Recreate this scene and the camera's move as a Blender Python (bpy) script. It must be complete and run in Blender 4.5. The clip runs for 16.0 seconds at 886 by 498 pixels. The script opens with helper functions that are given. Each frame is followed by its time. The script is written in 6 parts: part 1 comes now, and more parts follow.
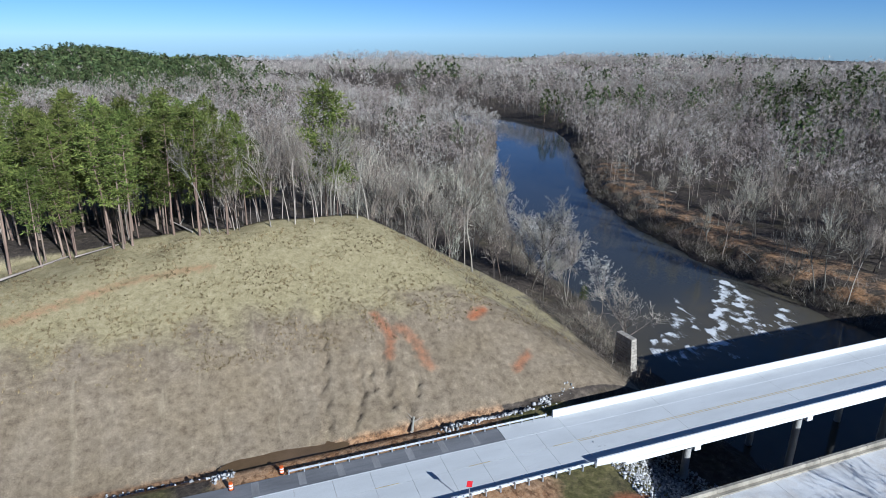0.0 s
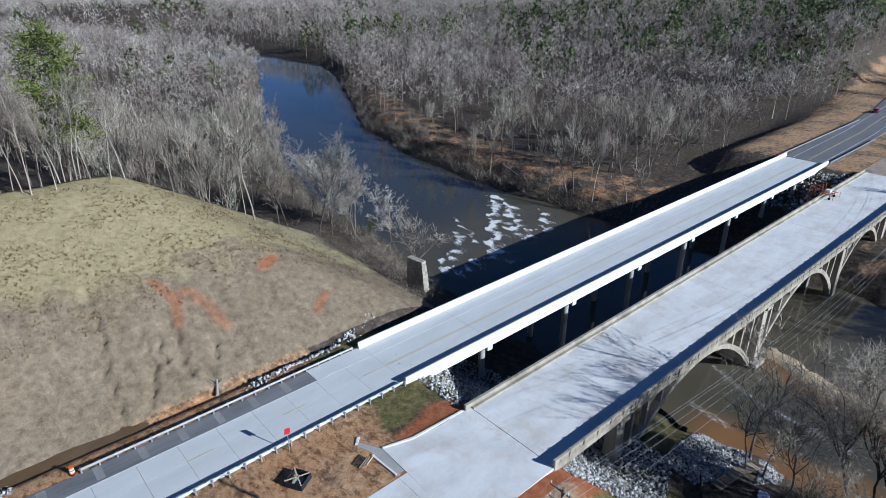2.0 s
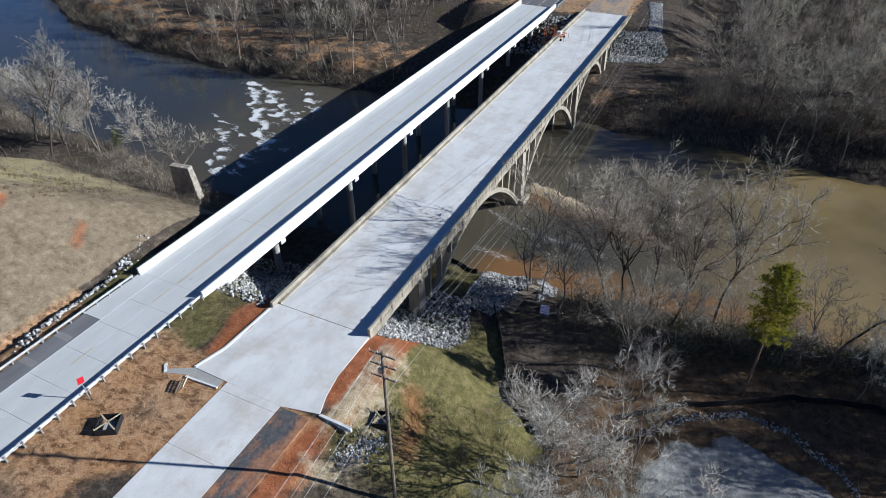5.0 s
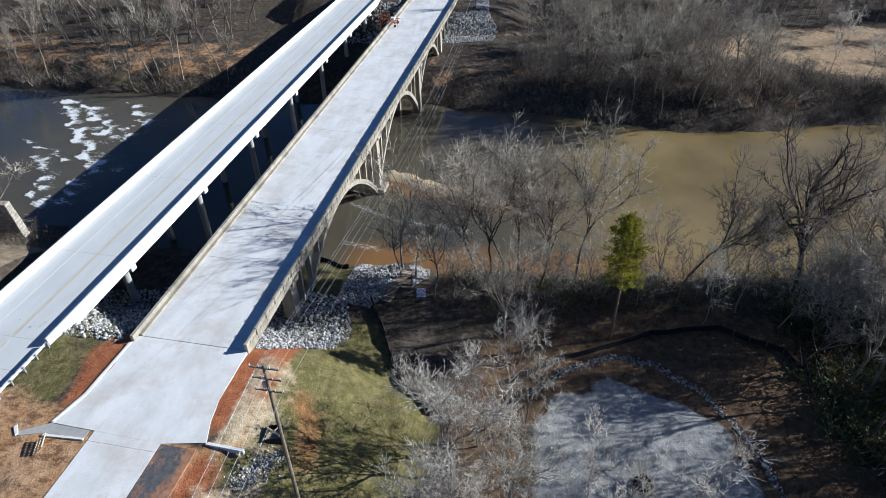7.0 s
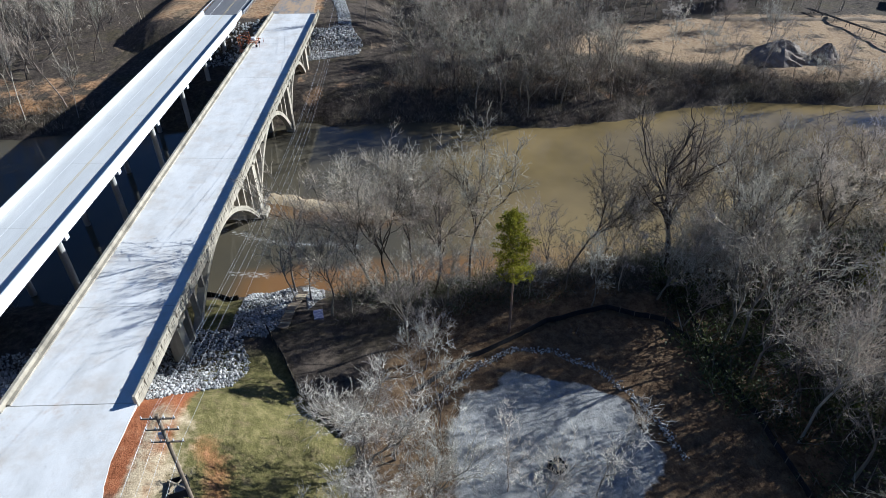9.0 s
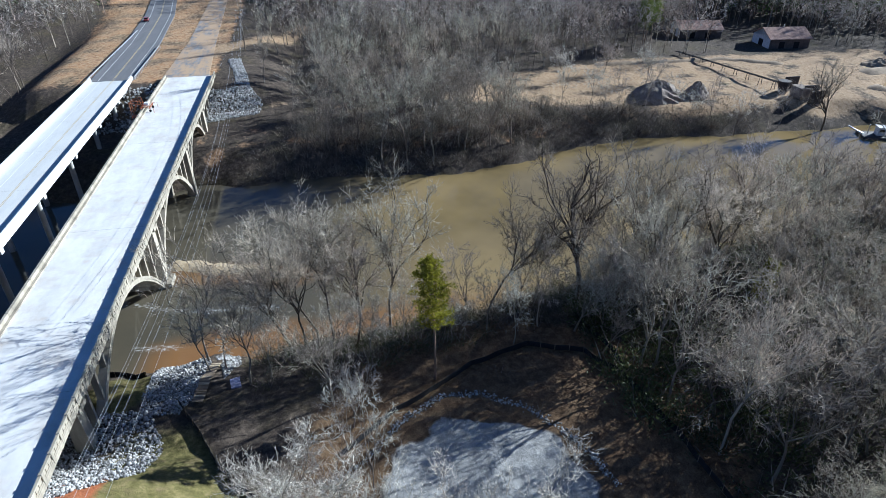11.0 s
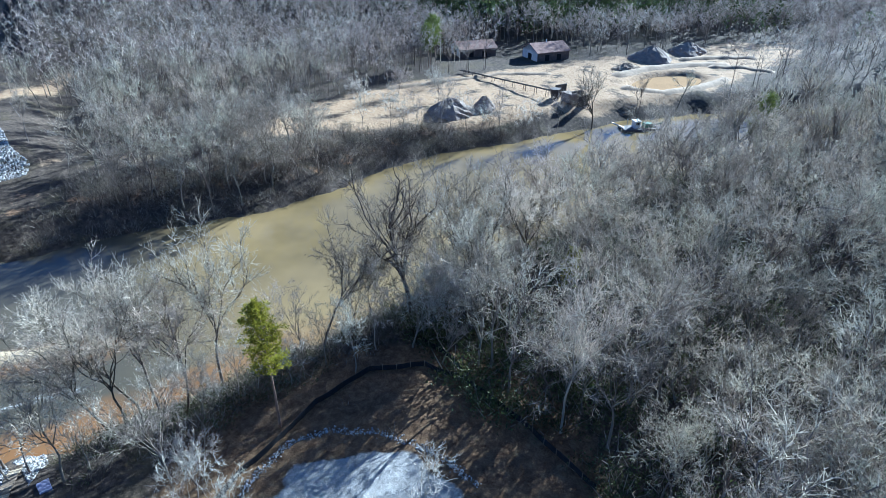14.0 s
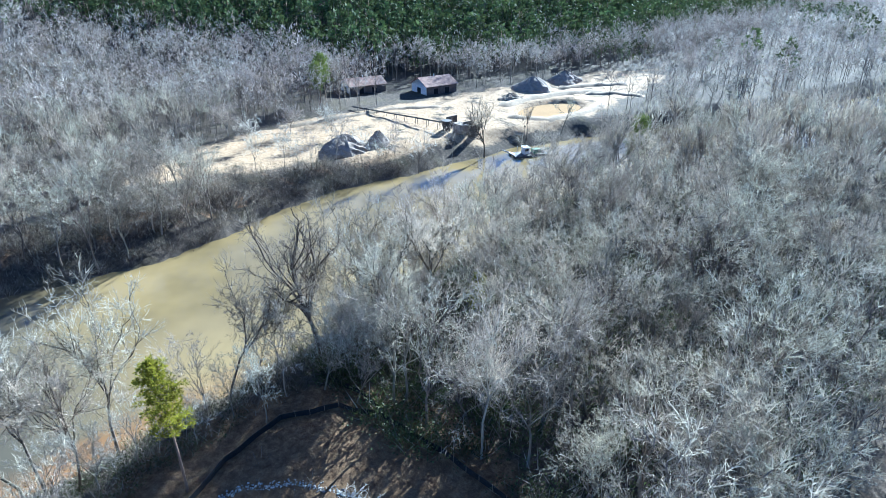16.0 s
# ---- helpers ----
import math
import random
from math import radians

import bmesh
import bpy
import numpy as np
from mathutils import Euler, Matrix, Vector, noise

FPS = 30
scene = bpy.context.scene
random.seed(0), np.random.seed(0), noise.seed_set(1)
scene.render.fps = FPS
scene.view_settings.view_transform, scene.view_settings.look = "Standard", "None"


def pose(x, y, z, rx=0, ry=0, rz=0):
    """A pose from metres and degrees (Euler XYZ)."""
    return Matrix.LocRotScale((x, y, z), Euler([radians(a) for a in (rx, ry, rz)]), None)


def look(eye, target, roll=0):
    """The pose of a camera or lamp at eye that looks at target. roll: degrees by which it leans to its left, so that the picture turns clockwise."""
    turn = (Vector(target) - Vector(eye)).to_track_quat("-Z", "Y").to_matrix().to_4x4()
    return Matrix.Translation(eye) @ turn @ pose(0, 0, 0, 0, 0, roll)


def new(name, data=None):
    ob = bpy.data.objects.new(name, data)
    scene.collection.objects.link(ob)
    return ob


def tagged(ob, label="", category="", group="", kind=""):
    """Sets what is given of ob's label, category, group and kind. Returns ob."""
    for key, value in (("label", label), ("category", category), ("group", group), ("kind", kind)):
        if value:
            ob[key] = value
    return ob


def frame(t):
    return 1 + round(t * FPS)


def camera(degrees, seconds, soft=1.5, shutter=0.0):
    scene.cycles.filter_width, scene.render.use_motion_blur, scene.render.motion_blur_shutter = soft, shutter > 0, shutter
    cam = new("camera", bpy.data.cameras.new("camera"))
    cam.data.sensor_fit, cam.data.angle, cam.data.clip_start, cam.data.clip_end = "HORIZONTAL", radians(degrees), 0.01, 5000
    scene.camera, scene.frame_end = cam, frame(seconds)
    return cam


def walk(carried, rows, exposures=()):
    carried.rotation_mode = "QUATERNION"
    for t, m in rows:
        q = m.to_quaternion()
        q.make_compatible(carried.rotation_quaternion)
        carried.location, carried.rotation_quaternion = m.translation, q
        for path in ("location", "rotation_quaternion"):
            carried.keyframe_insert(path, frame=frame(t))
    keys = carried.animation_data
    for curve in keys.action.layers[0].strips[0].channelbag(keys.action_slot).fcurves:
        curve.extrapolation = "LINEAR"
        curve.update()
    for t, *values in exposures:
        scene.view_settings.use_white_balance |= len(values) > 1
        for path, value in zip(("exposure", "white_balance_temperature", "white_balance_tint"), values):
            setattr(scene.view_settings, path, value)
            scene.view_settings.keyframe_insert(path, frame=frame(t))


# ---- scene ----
# The lens, and the turn of a hovering drone: it hangs at one spot and pans to the right.
cam = camera(71.69, 16.0, soft=0.6)
EYE = (0.0, 0.0, 52.0)
TURN = [
    (0.0, 70.800, -0.300, -19.858),
    (0.5, 70.795, -0.351, -23.125),
    (1.0, 70.391, -0.332, -30.664),
    (1.5, 67.769, -0.128, -38.976),
    (2.0, 64.998, 0.067, -41.237),
    (2.5, 60.715, 0.080, -41.862),
    (3.0, 57.205, 0.090, -43.288),
    (3.5, 55.349, 0.091, -48.178),
    (4.0, 54.726, 0.167, -54.449),
    (6.5, 52.845, 0.166, -75.516),
    (7.0, 52.809, 0.178, -79.461),
    (7.5, 52.815, 0.132, -83.093),
    (8.0, 52.805, 0.086, -86.692),
    (8.5, 53.120, 0.057, -89.472),
    (11.0, 58.374, -0.099, -101.170),
    (11.5, 59.505, -0.089, -103.882),
    (12.0, 60.553, -0.131, -106.950),
    (12.5, 60.735, -0.161, -110.377),
    (13.0, 60.785, -0.157, -113.808),
    (13.5, 60.823, -0.133, -116.998),
    (14.0, 60.847, -0.136, -120.038),
    (14.5, 61.318, -0.061, -123.185),
    (15.0, 62.171, -0.043, -125.940),
    (15.5, 63.041, -0.074, -128.196),
    (16.0, 63.912, -0.028, -130.118),
]
walk(cam, [(t, pose(*EYE, rx, ry, rz)) for t, rx, ry, rz in TURN],
     exposures=[(0.0, 0.5, 5250, 8), (1.5, 0.44, 5100, 8), (3.0, 0.40, 5550, 8), (7.0, 0.74, 5550, 8), (11.0, 1.10, 5250, 5), (13.0, 1.60, 4800, 3), (14.5, 2.04, 4700, -1), (16.0, 2.40, 4720, -2)])

# ---- light: low winter sun from downstream, clear sky ----
SUN_EL, SUN_AZ = 24.0, -69.0
world = bpy.data.worlds.new("sky")
scene.world = world
world.use_nodes = True
wn = world.node_tree.nodes
sky = wn.new("ShaderNodeTexSky")
sky.sky_type = "NISHITA"
sky.sun_disc = False
sky.sun_elevation = radians(SUN_EL)
sky.sun_rotation = radians(90 - SUN_AZ)
sky.air_density, sky.dust_density, sky.ozone_density = 0.55, 0.0, 6.0
wn["Background"].inputs[1].default_value = 0.06
world.node_tree.links.new(sky.outputs[0], wn["Background"].inputs[0])
sun = new("sun", bpy.data.lights.new("sun", "SUN"))
sun.data.energy, sun.data.angle, sun.data.color = 5.0, radians(0.53), (1.0, 0.95, 0.87)
to_sun = Vector((math.cos(radians(SUN_AZ)) * math.cos(radians(SUN_EL)),
                 math.sin(radians(SUN_AZ)) * math.cos(radians(SUN_EL)), math.sin(radians(SUN_EL))))
sun.matrix_world = look(to_sun * 300, (0, 0, 0))


# ---- materials ----
class Mat:
    """A node material with a few short-hands."""

    def __init__(self, name, rough=0.9, spec=0.2, metal=0.0):
        self.m = bpy.data.materials.new(name)
        self.m.use_nodes = True
        self.t = self.m.node_tree
        self.b = self.t.nodes["Principled BSDF"]
        self.b.inputs["Roughness"].default_value = rough
        self.b.inputs["Specular IOR Level"].default_value = spec
        self.b.inputs["Metallic"].default_value = metal
        self.geo = self.t.nodes.new("ShaderNodeNewGeometry")

    def node(self, kind, **values):
        n = self.t.nodes.new("ShaderNode" + kind)
        for k, v in values.items():
            n.inputs[k.replace("_", " ")].default_value = v
        return n

    def link(self, a, b):
        self.t.links.new(a, b)

    def noise(self, scale, detail=4.0, rough=0.6, stretch=None, vec=None):
        n = self.node("TexNoise", Scale=scale, Detail=detail, Roughness=rough)
        src = vec or self.geo.outputs["Position"]
        if stretch:
            mp = self.node("Mapping")
            mp.inputs["Scale"].default_value = stretch
            self.link(src, mp.inputs["Vector"])
            src = mp.outputs[0]
        self.link(src, n.inputs["Vector"])
        return n.outputs["Fac"]

    def ramp(self, fac, *stops):
        n = self.t.nodes.new("ShaderNodeValToRGB")
        els = n.color_ramp.elements
        while len(els) < len(stops):
            els.new(0.5)
        for e, (p, c) in zip(els, stops):
            e.position = p
            e.color = (*c, 1.0) if len(c) == 3 else c
        self.link(fac, n.inputs[0])
        return n.outputs[0]

    def level(self, fac, lo, hi):
        n = self.t.nodes.new("ShaderNodeMapRange")
        n.inputs["From Min"].default_value, n.inputs["From Max"].default_value = lo, hi
        self.link(fac, n.inputs["Value"])
        return n.outputs["Result"]

    def math(self, op, a, b=0.0):
        n = self.t.nodes.new("ShaderNodeMath")
        n.operation = op
        for i, v in enumerate((a, b)):
            if isinstance(v, (int, float)):
                n.inputs[i].default_value = v
            else:
                self.link(v, n.inputs[i])
        return n.outputs[0]

    def mix(self, fac, a, b, mode="MIX"):
        n = self.t.nodes.new("ShaderNodeMix")
        n.data_type, n.blend_type = "RGBA", mode
        for i, v in ((0, fac), (6, a), (7, b)):
            if isinstance(v, (int, float)):
                n.inputs[i].default_value = v
            elif isinstance(v, tuple):
                n.inputs[i].default_value = (*v, 1.0)
            else:
                self.link(v, n.inputs[i])
        return n.outputs[2]

    def color(self, out):
        self.link(out, self.b.inputs["Base Color"])
        return self

    def bump(self, fac, strength=0.4, distance=0.05):
        n = self.node("Bump", Strength=strength, Distance=distance)
        self.link(fac, n.inputs["Height"])
        self.link(n.outputs[0], self.b.inputs["Normal"])
        return self


def plain(name, c, rough=0.8, spread=0.25, scale=3.0, metal=0.0, spec=0.3, fine=30.0, bump=0.2):
    """A surface with two scales of variation round one colour."""
    m = Mat(name, rough, spec, metal)
    lo, hi = tuple(v * (1 - spread) for v in c), tuple(min(1, v * (1 + spread)) for v in c)
    big = m.ramp(m.noise(scale), (0.3, lo), (0.7, hi))
    small = m.ramp(m.noise(fine, 3), (0.3, (0.75, 0.75, 0.75)), (0.7, (1.1, 1.1, 1.1)))
    m.color(m.mix(1.0, big, small, "MULTIPLY"))
    if bump:
        m.bump(m.noise(fine, 3), bump, 0.02)
    return m.m


def leafy(name, a, b, rough=0.8, spec=0.15, thin=0.0):
    """Bark, twigs and needles: varies from piece to piece and from tree to tree."""
    m = Mat(name, rough, spec)
    info = m.t.nodes.new("ShaderNodeObjectInfo")
    r1 = m.ramp(m.geo.outputs["Random Per Island"], (0.0, a), (1.0, b))
    own = m.t.nodes.new("ShaderNodeAttribute")
    own.attribute_name = "tree"
    each = m.math("FRACT", m.math("ADD", own.outputs["Fac"], info.outputs["Random"]))
    r2 = m.ramp(each, (0.0, (0.70, 0.64, 0.60)), (0.33, (0.95, 0.86, 0.79)), (0.66, (0.92, 0.94, 0.85)), (1.0, (1.22, 1.15, 1.06)))
    r3 = m.ramp(m.noise(0.045, 3), (0.35, (0.80, 0.77, 0.77)), (0.65, (1.12, 1.12, 1.10)))
    r4 = m.ramp(m.noise(0.17, 1), (0.38, (0.72, 0.72, 0.72)), (0.5, (0.95, 0.95, 0.95)), (0.62, (1.18, 1.17, 1.15)))
    col = m.mix(1.0, m.mix(1.0, m.mix(1.0, r1, r2, "MULTIPLY"), r3, "MULTIPLY"), r4, "MULTIPLY")
    m.color(col)
    if thin:
        tr = m.t.nodes.new("ShaderNodeBsdfTranslucent")
        m.link(col, tr.inputs["Color"])
        mx = m.t.nodes.new("ShaderNodeMixShader")
        mx.inputs[0].default_value = thin
        m.link(m.b.outputs[0], mx.inputs[1])
        m.link(tr.outputs[0], mx.inputs[2])
        m.link(mx.outputs[0], m.t.nodes["Material Output"].inputs[0])
    return m.m


def concrete(name, c, dirt=0.35, rough=0.85, streak=(1, 1, 1)):
    m = Mat(name, rough, 0.3)
    base = m.ramp(m.noise(0.35, 5, 0.65, streak), (0.3, tuple(v * (1 - dirt) for v in c)), (0.62, c))
    fine = m.ramp(m.noise(9.0, 4), (0.3, (0.86, 0.85, 0.83)), (0.7, (1.06, 1.06, 1.06)))
    col = m.mix(1.0, base, fine, "MULTIPLY")
    stain = m.level(m.noise(1.7, 6, 0.7, streak), 0.60, 0.72)
    m.color(m.mix(m.math("MULTIPLY", stain, 0.45), col, tuple(v * 0.55 for v in c)))
    m.bump(m.noise(25, 3), 0.15, 0.01)
    return m.m


M_NEWDECK = concrete("deck_concrete", (0.60, 0.605, 0.59), 0.12, 0.75, (0.3, 1.2, 1))
_m = Mat("stained_old_deck", 0.8, 0.3)
_b = _m.ramp(_m.noise(0.3, 5, 0.65, (0.5, 1.0, 1)), (0.3, (0.58, 0.57, 0.54)), (0.62, (0.74, 0.73, 0.70)))
_b = _m.mix(_m.math("MULTIPLY", _m.level(_m.noise(0.5, 6, 0.7, (0.5, 0.35, 1)), 0.48, 0.68), 0.5), _b, (0.50, 0.425, 0.34))
_b = _m.mix(_m.math("MULTIPLY", _m.level(_m.noise(1.4, 6, 0.75), 0.60, 0.72), 0.35), _b, (0.34, 0.32, 0.29))
_b = _m.mix(_m.math("MULTIPLY", _m.level(_m.noise(0.13, 6, 0.75), 0.60, 0.70), 0.45), _b, (0.48, 0.33, 0.21))
_m.color(_m.mix(1.0, _b, _m.ramp(_m.noise(9.0, 4), (0.3, (0.88, 0.87, 0.86)), (0.7, (1.05, 1.05, 1.05))), "MULTIPLY"))
_m.bump(_m.noise(25, 3), 0.15, 0.01)
M_OLDDECK = _m.m
M_BARRIER = concrete("white_barrier_concrete", (0.74, 0.73, 0.70), 0.10, 0.8)
M_OLDCONC = concrete("weathered_concrete", (0.42, 0.375, 0.295), 0.55, 0.9, (1, 1, 0.3))
M_PIER = concrete("pier_concrete", (0.42, 0.41, 0.38), 0.3, 0.9, (1, 1, 0.3))
M_FARROAD = concrete("worn_asphalt", (0.17, 0.17, 0.175), 0.2, 0.85, (0.25, 1.2, 1))
M_ASPHALT = concrete("asphalt", (0.20, 0.20, 0.205), 0.4, 0.85, (0.25, 1.2, 1))
_m = Mat("clay_smeared_asphalt", 0.9, 0.2)
_m.color(_m.mix(_m.level(_m.math("ADD", _m.noise(0.35, 5, 0.65, (0.4, 1, 1)), _m.math("MULTIPLY", _m.noise(4.0, 4), 0.25)), 0.56, 0.70),
                _m.ramp(_m.noise(2.0), (0.3, (0.07, 0.07, 0.075)), (0.7, (0.12, 0.12, 0.12))),
                _m.ramp(_m.noise(1.2, 5), (0.3, (0.26, 0.11, 0.055)), (0.7, (0.40, 0.22, 0.13)))))
M_SMEARED = _m.m
_m = Mat("muddied_asphalt", 0.9, 0.2)
_c = _m.ramp(_m.noise(0.4, 5, 0.65, (0.4, 1.0, 1.0)), (0.3, (0.13, 0.13, 0.135)), (0.6, (0.26, 0.25, 0.24)))
_m.color(_m.mix(_m.level(_m.noise(0.16, 5, 0.75, (0.5, 1.2, 1.0)), 0.40, 0.54), _c, (0.42, 0.30, 0.19)))
M_SMEARFAR = _m.m
M_BAND = concrete("dusty_asphalt", (0.29, 0.285, 0.28), 0.45, 0.85, (1.0, 0.4, 1))
M_STONE = plain("pier_stone", (0.36, 0.32, 0.26), 0.9, 0.35, 1.5)
M_WHITE = plain("road_paint_white", (0.72, 0.72, 0.70), 0.6, 0.12, 1.0, bump=0.0)
M_YELLOW = plain("road_paint_yellow", (0.50, 0.40, 0.22), 0.6, 0.2, 1.0, bump=0.0)
M_STEEL = plain("galvanised_steel", (0.55, 0.56, 0.57), 0.45, 0.12, 2.0, metal=0.7, spec=0.5, bump=0.0)
M_ROCK = Mat("riprap_rock", 0.9, 0.2)
_inf = M_ROCK.t.nodes.new("ShaderNodeObjectInfo")
M_ROCK.color(M_ROCK.mix(1.0, M_ROCK.ramp(M_ROCK.math("FRACT", M_ROCK.math("ADD", M_ROCK.geo.outputs["Random Per Island"], _inf.outputs["Random"])),
                         (0.0, (0.17, 0.165, 0.155)), (0.5, (0.40, 0.39, 0.37)), (1.0, (0.64, 0.63, 0.60))),
                         M_ROCK.ramp(M_ROCK.noise(4.0), (0.3, (0.7, 0.7, 0.7)), (0.7, (1.1, 1.1, 1.1))), "MULTIPLY"))
M_ROCK = M_ROCK.m
M_BARK = leafy("grey_bark", (0.19, 0.17, 0.15), (0.42, 0.385, 0.345))
M_WOODBARK = leafy("brown_grey_bark", (0.13, 0.115, 0.10), (0.29, 0.26, 0.23))
M_DARKBARK = leafy("dark_bark", (0.07, 0.06, 0.05), (0.14, 0.12, 0.10))
M_PALEBARK = leafy("pale_bark", (0.30, 0.28, 0.25), (0.50, 0.475, 0.43))
M_TWIG = leafy("bare_twigs", (0.245, 0.23, 0.195), (0.54, 0.51, 0.445), 0.8, 0.15, 0.2)
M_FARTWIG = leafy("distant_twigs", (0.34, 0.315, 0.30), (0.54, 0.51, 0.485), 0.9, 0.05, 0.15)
M_BANKTWIG = leafy("tan_twigs", (0.26, 0.235, 0.205), (0.54, 0.50, 0.44), 0.8, 0.15, 0.3)
M_DARKTWIG = leafy("dark_twigs", (0.15, 0.13, 0.11), (0.38, 0.345, 0.30), 0.8, 0.15, 0.2)
M_PALETWIG = leafy("pale_twigs", (0.40, 0.385, 0.365), (0.68, 0.66, 0.63), 0.8, 0.15, 0.25)
M_PINEBARK = leafy("pine_bark", (0.18, 0.13, 0.10), (0.30, 0.24, 0.20))
M_NEEDLE = leafy("pine_needles", (0.075, 0.11, 0.028), (0.225, 0.265, 0.075), 0.8, 0.1, 0.2)
# darker copy of the needles above: back-lit shade put into the colour
M_BACKLITNEEDLE = leafy("backlit_needles", (0.045, 0.07, 0.03), (0.125, 0.165, 0.068), 0.8, 0.1, 0.15)
M_BRIGHTNEEDLE = leafy("bright_needles", (0.12, 0.14, 0.015), (0.36, 0.365, 0.045), 0.8, 0.1, 0.45)
M_SHRUB = leafy("shrub_twigs", (0.10, 0.089, 0.073), (0.26, 0.23, 0.19))
M_BLACK = plain("black_fabric", (0.02, 0.02, 0.022), 0.9, 0.3, 2.0)
M_WOOD = plain("weathered_wood", (0.22, 0.17, 0.12), 0.9, 0.3, 2.0)
M_PALEWOOD = plain("pale_lumber", (0.55, 0.45, 0.30), 0.85, 0.2, 4.0)
M_ORANGE = plain("orange_plastic", (0.75, 0.13, 0.02), 0.5, 0.1, 3.0, bump=0.0)
M_RUST = plain("rusty_paint", (0.42, 0.14, 0.06), 0.7, 0.4, 4.0)
M_SIGNRED = plain("sign_red", (0.55, 0.02, 0.03), 0.5, 0.1, 3.0, bump=0.0)
M_SIGNYEL = plain("sign_yellow", (0.85, 0.58, 0.0), 0.5, 0.1, 3.0, bump=0.0)
M_DARK = plain("dark_opening", (0.012, 0.012, 0.012), 0.9, 0.2, 3.0, bump=0.0)
M_TIN = plain("rusty_tin_roof", (0.36, 0.24, 0.19), 0.9, 0.4, 0.6, spec=0.1)
M_WHITEWALL = plain("white_siding", (0.70, 0.70, 0.70), 0.8, 0.12, 1.0)


# ---- small builders ----
def link_mesh(name, verts, faces, mats, mat_ids=None, smooth=False):
    """One mesh object from arrays; faces all have the same number of corners, or are lists."""
    me = bpy.data.meshes.new(name)
    if isinstance(faces, np.ndarray):
        k = faces.shape[1]
        me.vertices.add(len(verts))
        me.vertices.foreach_set("co", np.asarray(verts, np.float32).ravel())
        me.loops.add(faces.size)
        me.loops.foreach_set("vertex_index", faces.astype(np.int32).ravel())
        me.polygons.add(len(faces))
        me.polygons.foreach_set("loop_start", np.arange(0, faces.size, k, dtype=np.int32))
        me.update(calc_edges=True)
    else:
        me.from_pydata([tuple(v) for v in verts], [], faces)
    for m in mats if isinstance(mats, (list, tuple)) else [mats]:
        me.materials.append(m)
    if mat_ids is not None:
        me.polygons.foreach_set("material_index", np.asarray(mat_ids, np.int32))
    if smooth:
        me.polygons.foreach_set("use_smooth", np.ones(len(me.polygons), bool))
    me.update()
    return new(name, me)


def part(name, bm, material, parent, label=""):
    """Links a bmesh as one mesh object under a thing or a part."""
    me = bpy.data.meshes.new(name)
    bm.to_mesh(me)
    bm.free()
    me.materials.append(material)
    ob = new(name, me)
    ob.parent = parent
    if label:
        ob["label"] = label
    return ob


def thing(name, label, category, at=(0, 0, 0), turn=0.0, group="", kind=""):
    ob = new(name)
    ob.matrix_world = pose(*at, 0, 0, turn)
    ob.empty_display_size = 0.2
    return tagged(ob, label, category, group, kind)


def box(x0, x1, y0, y1, z0, z1, bevel=0.0, bm=None):
    own = bm is None
    bm = bm or bmesh.new()
    r = bmesh.ops.create_cube(bm, size=1.0)
    for v in r["verts"]:
        v.co = Vector(((x0 + x1) / 2 + v.co.x * (x1 - x0), (y0 + y1) / 2 + v.co.y * (y1 - y0), (z0 + z1) / 2 + v.co.z * (z1 - z0)))
    if bevel and own:
        bmesh.ops.bevel(bm, geom=bm.edges[:], offset=bevel, segments=1, affect="EDGES")
    return bm


def rod(a, b, r0, r1=None, n=8, bm=None):
    bm = bm or bmesh.new()
    a, b = Vector(a), Vector(b)
    q = (b - a).to_track_quat("Z", "Y").to_matrix().to_4x4()
    m = Matrix.Translation((a + b) / 2) @ q
    bmesh.ops.create_cone(bm, cap_ends=True, segments=n, radius1=r0, radius2=r0 if r1 is None else r1,
                          depth=(b - a).length, matrix=m)
    return bm


def profile(points, x0, x1, bm=None):
    """A cross-section in (y, z) drawn out along x."""
    bm = bm or bmesh.new()
    a = [bm.verts.new((x0, y, z)) for y, z in points]
    b = [bm.verts.new((x1, y, z)) for y, z in points]
    n = len(points)
    for i in range(n):
        bm.faces.new((a[i], a[(i + 1) % n], b[(i + 1) % n], b[i]))
    bm.faces.new(a[::-1]), bm.faces.new(b)
    bmesh.ops.recalc_face_normals(bm, faces=bm.faces[:])
    return bm


# ---- the lie of the land ----
WATER = -13.0
BANK_Y = np.array([-900, -560, -420, -270, -200, -156, -114, -88, -69, -52, -40, -17, 2, 26, 76, 98, 115, 131, 155, 180, 197, 222, 270, 344, 400, 480, 620, 900.0])
BANK_W = np.array([100, 60, 40, 66, 94, 104, 100, 95, 92, 88.5, 85, 82.5, 79, 77.5, 76, 77.5, 82, 83.5, 84, 92, 97, 104, 122, 160, 185, 180, 110, -120.0])
BANK_E = np.array([145, 105, 85, 112, 138, 149, 149.5, 152, 150, 143, 139.5, 139.5, 142, 142, 139, 137, 136, 134, 136, 137, 144, 148, 174, 211, 232, 228, 165, -119.0])


def sstep(a, b, v):
    k = np.clip((v - a) / (b - a), 0, 1)
    return k * k * (3 - 2 * k)


def smin(a, b, k):
    h = np.clip(0.5 + 0.5 * (b - a) / k, 0, 1)
    return b + (a - b) * h - k * h * (1 - h)


_rng = np.random.default_rng(11)
WAVES = [(_rng.uniform(0, 6.28), _rng.uniform(0, 6.28), _rng.uniform(0.6, 1.5)) for _ in range(7)]


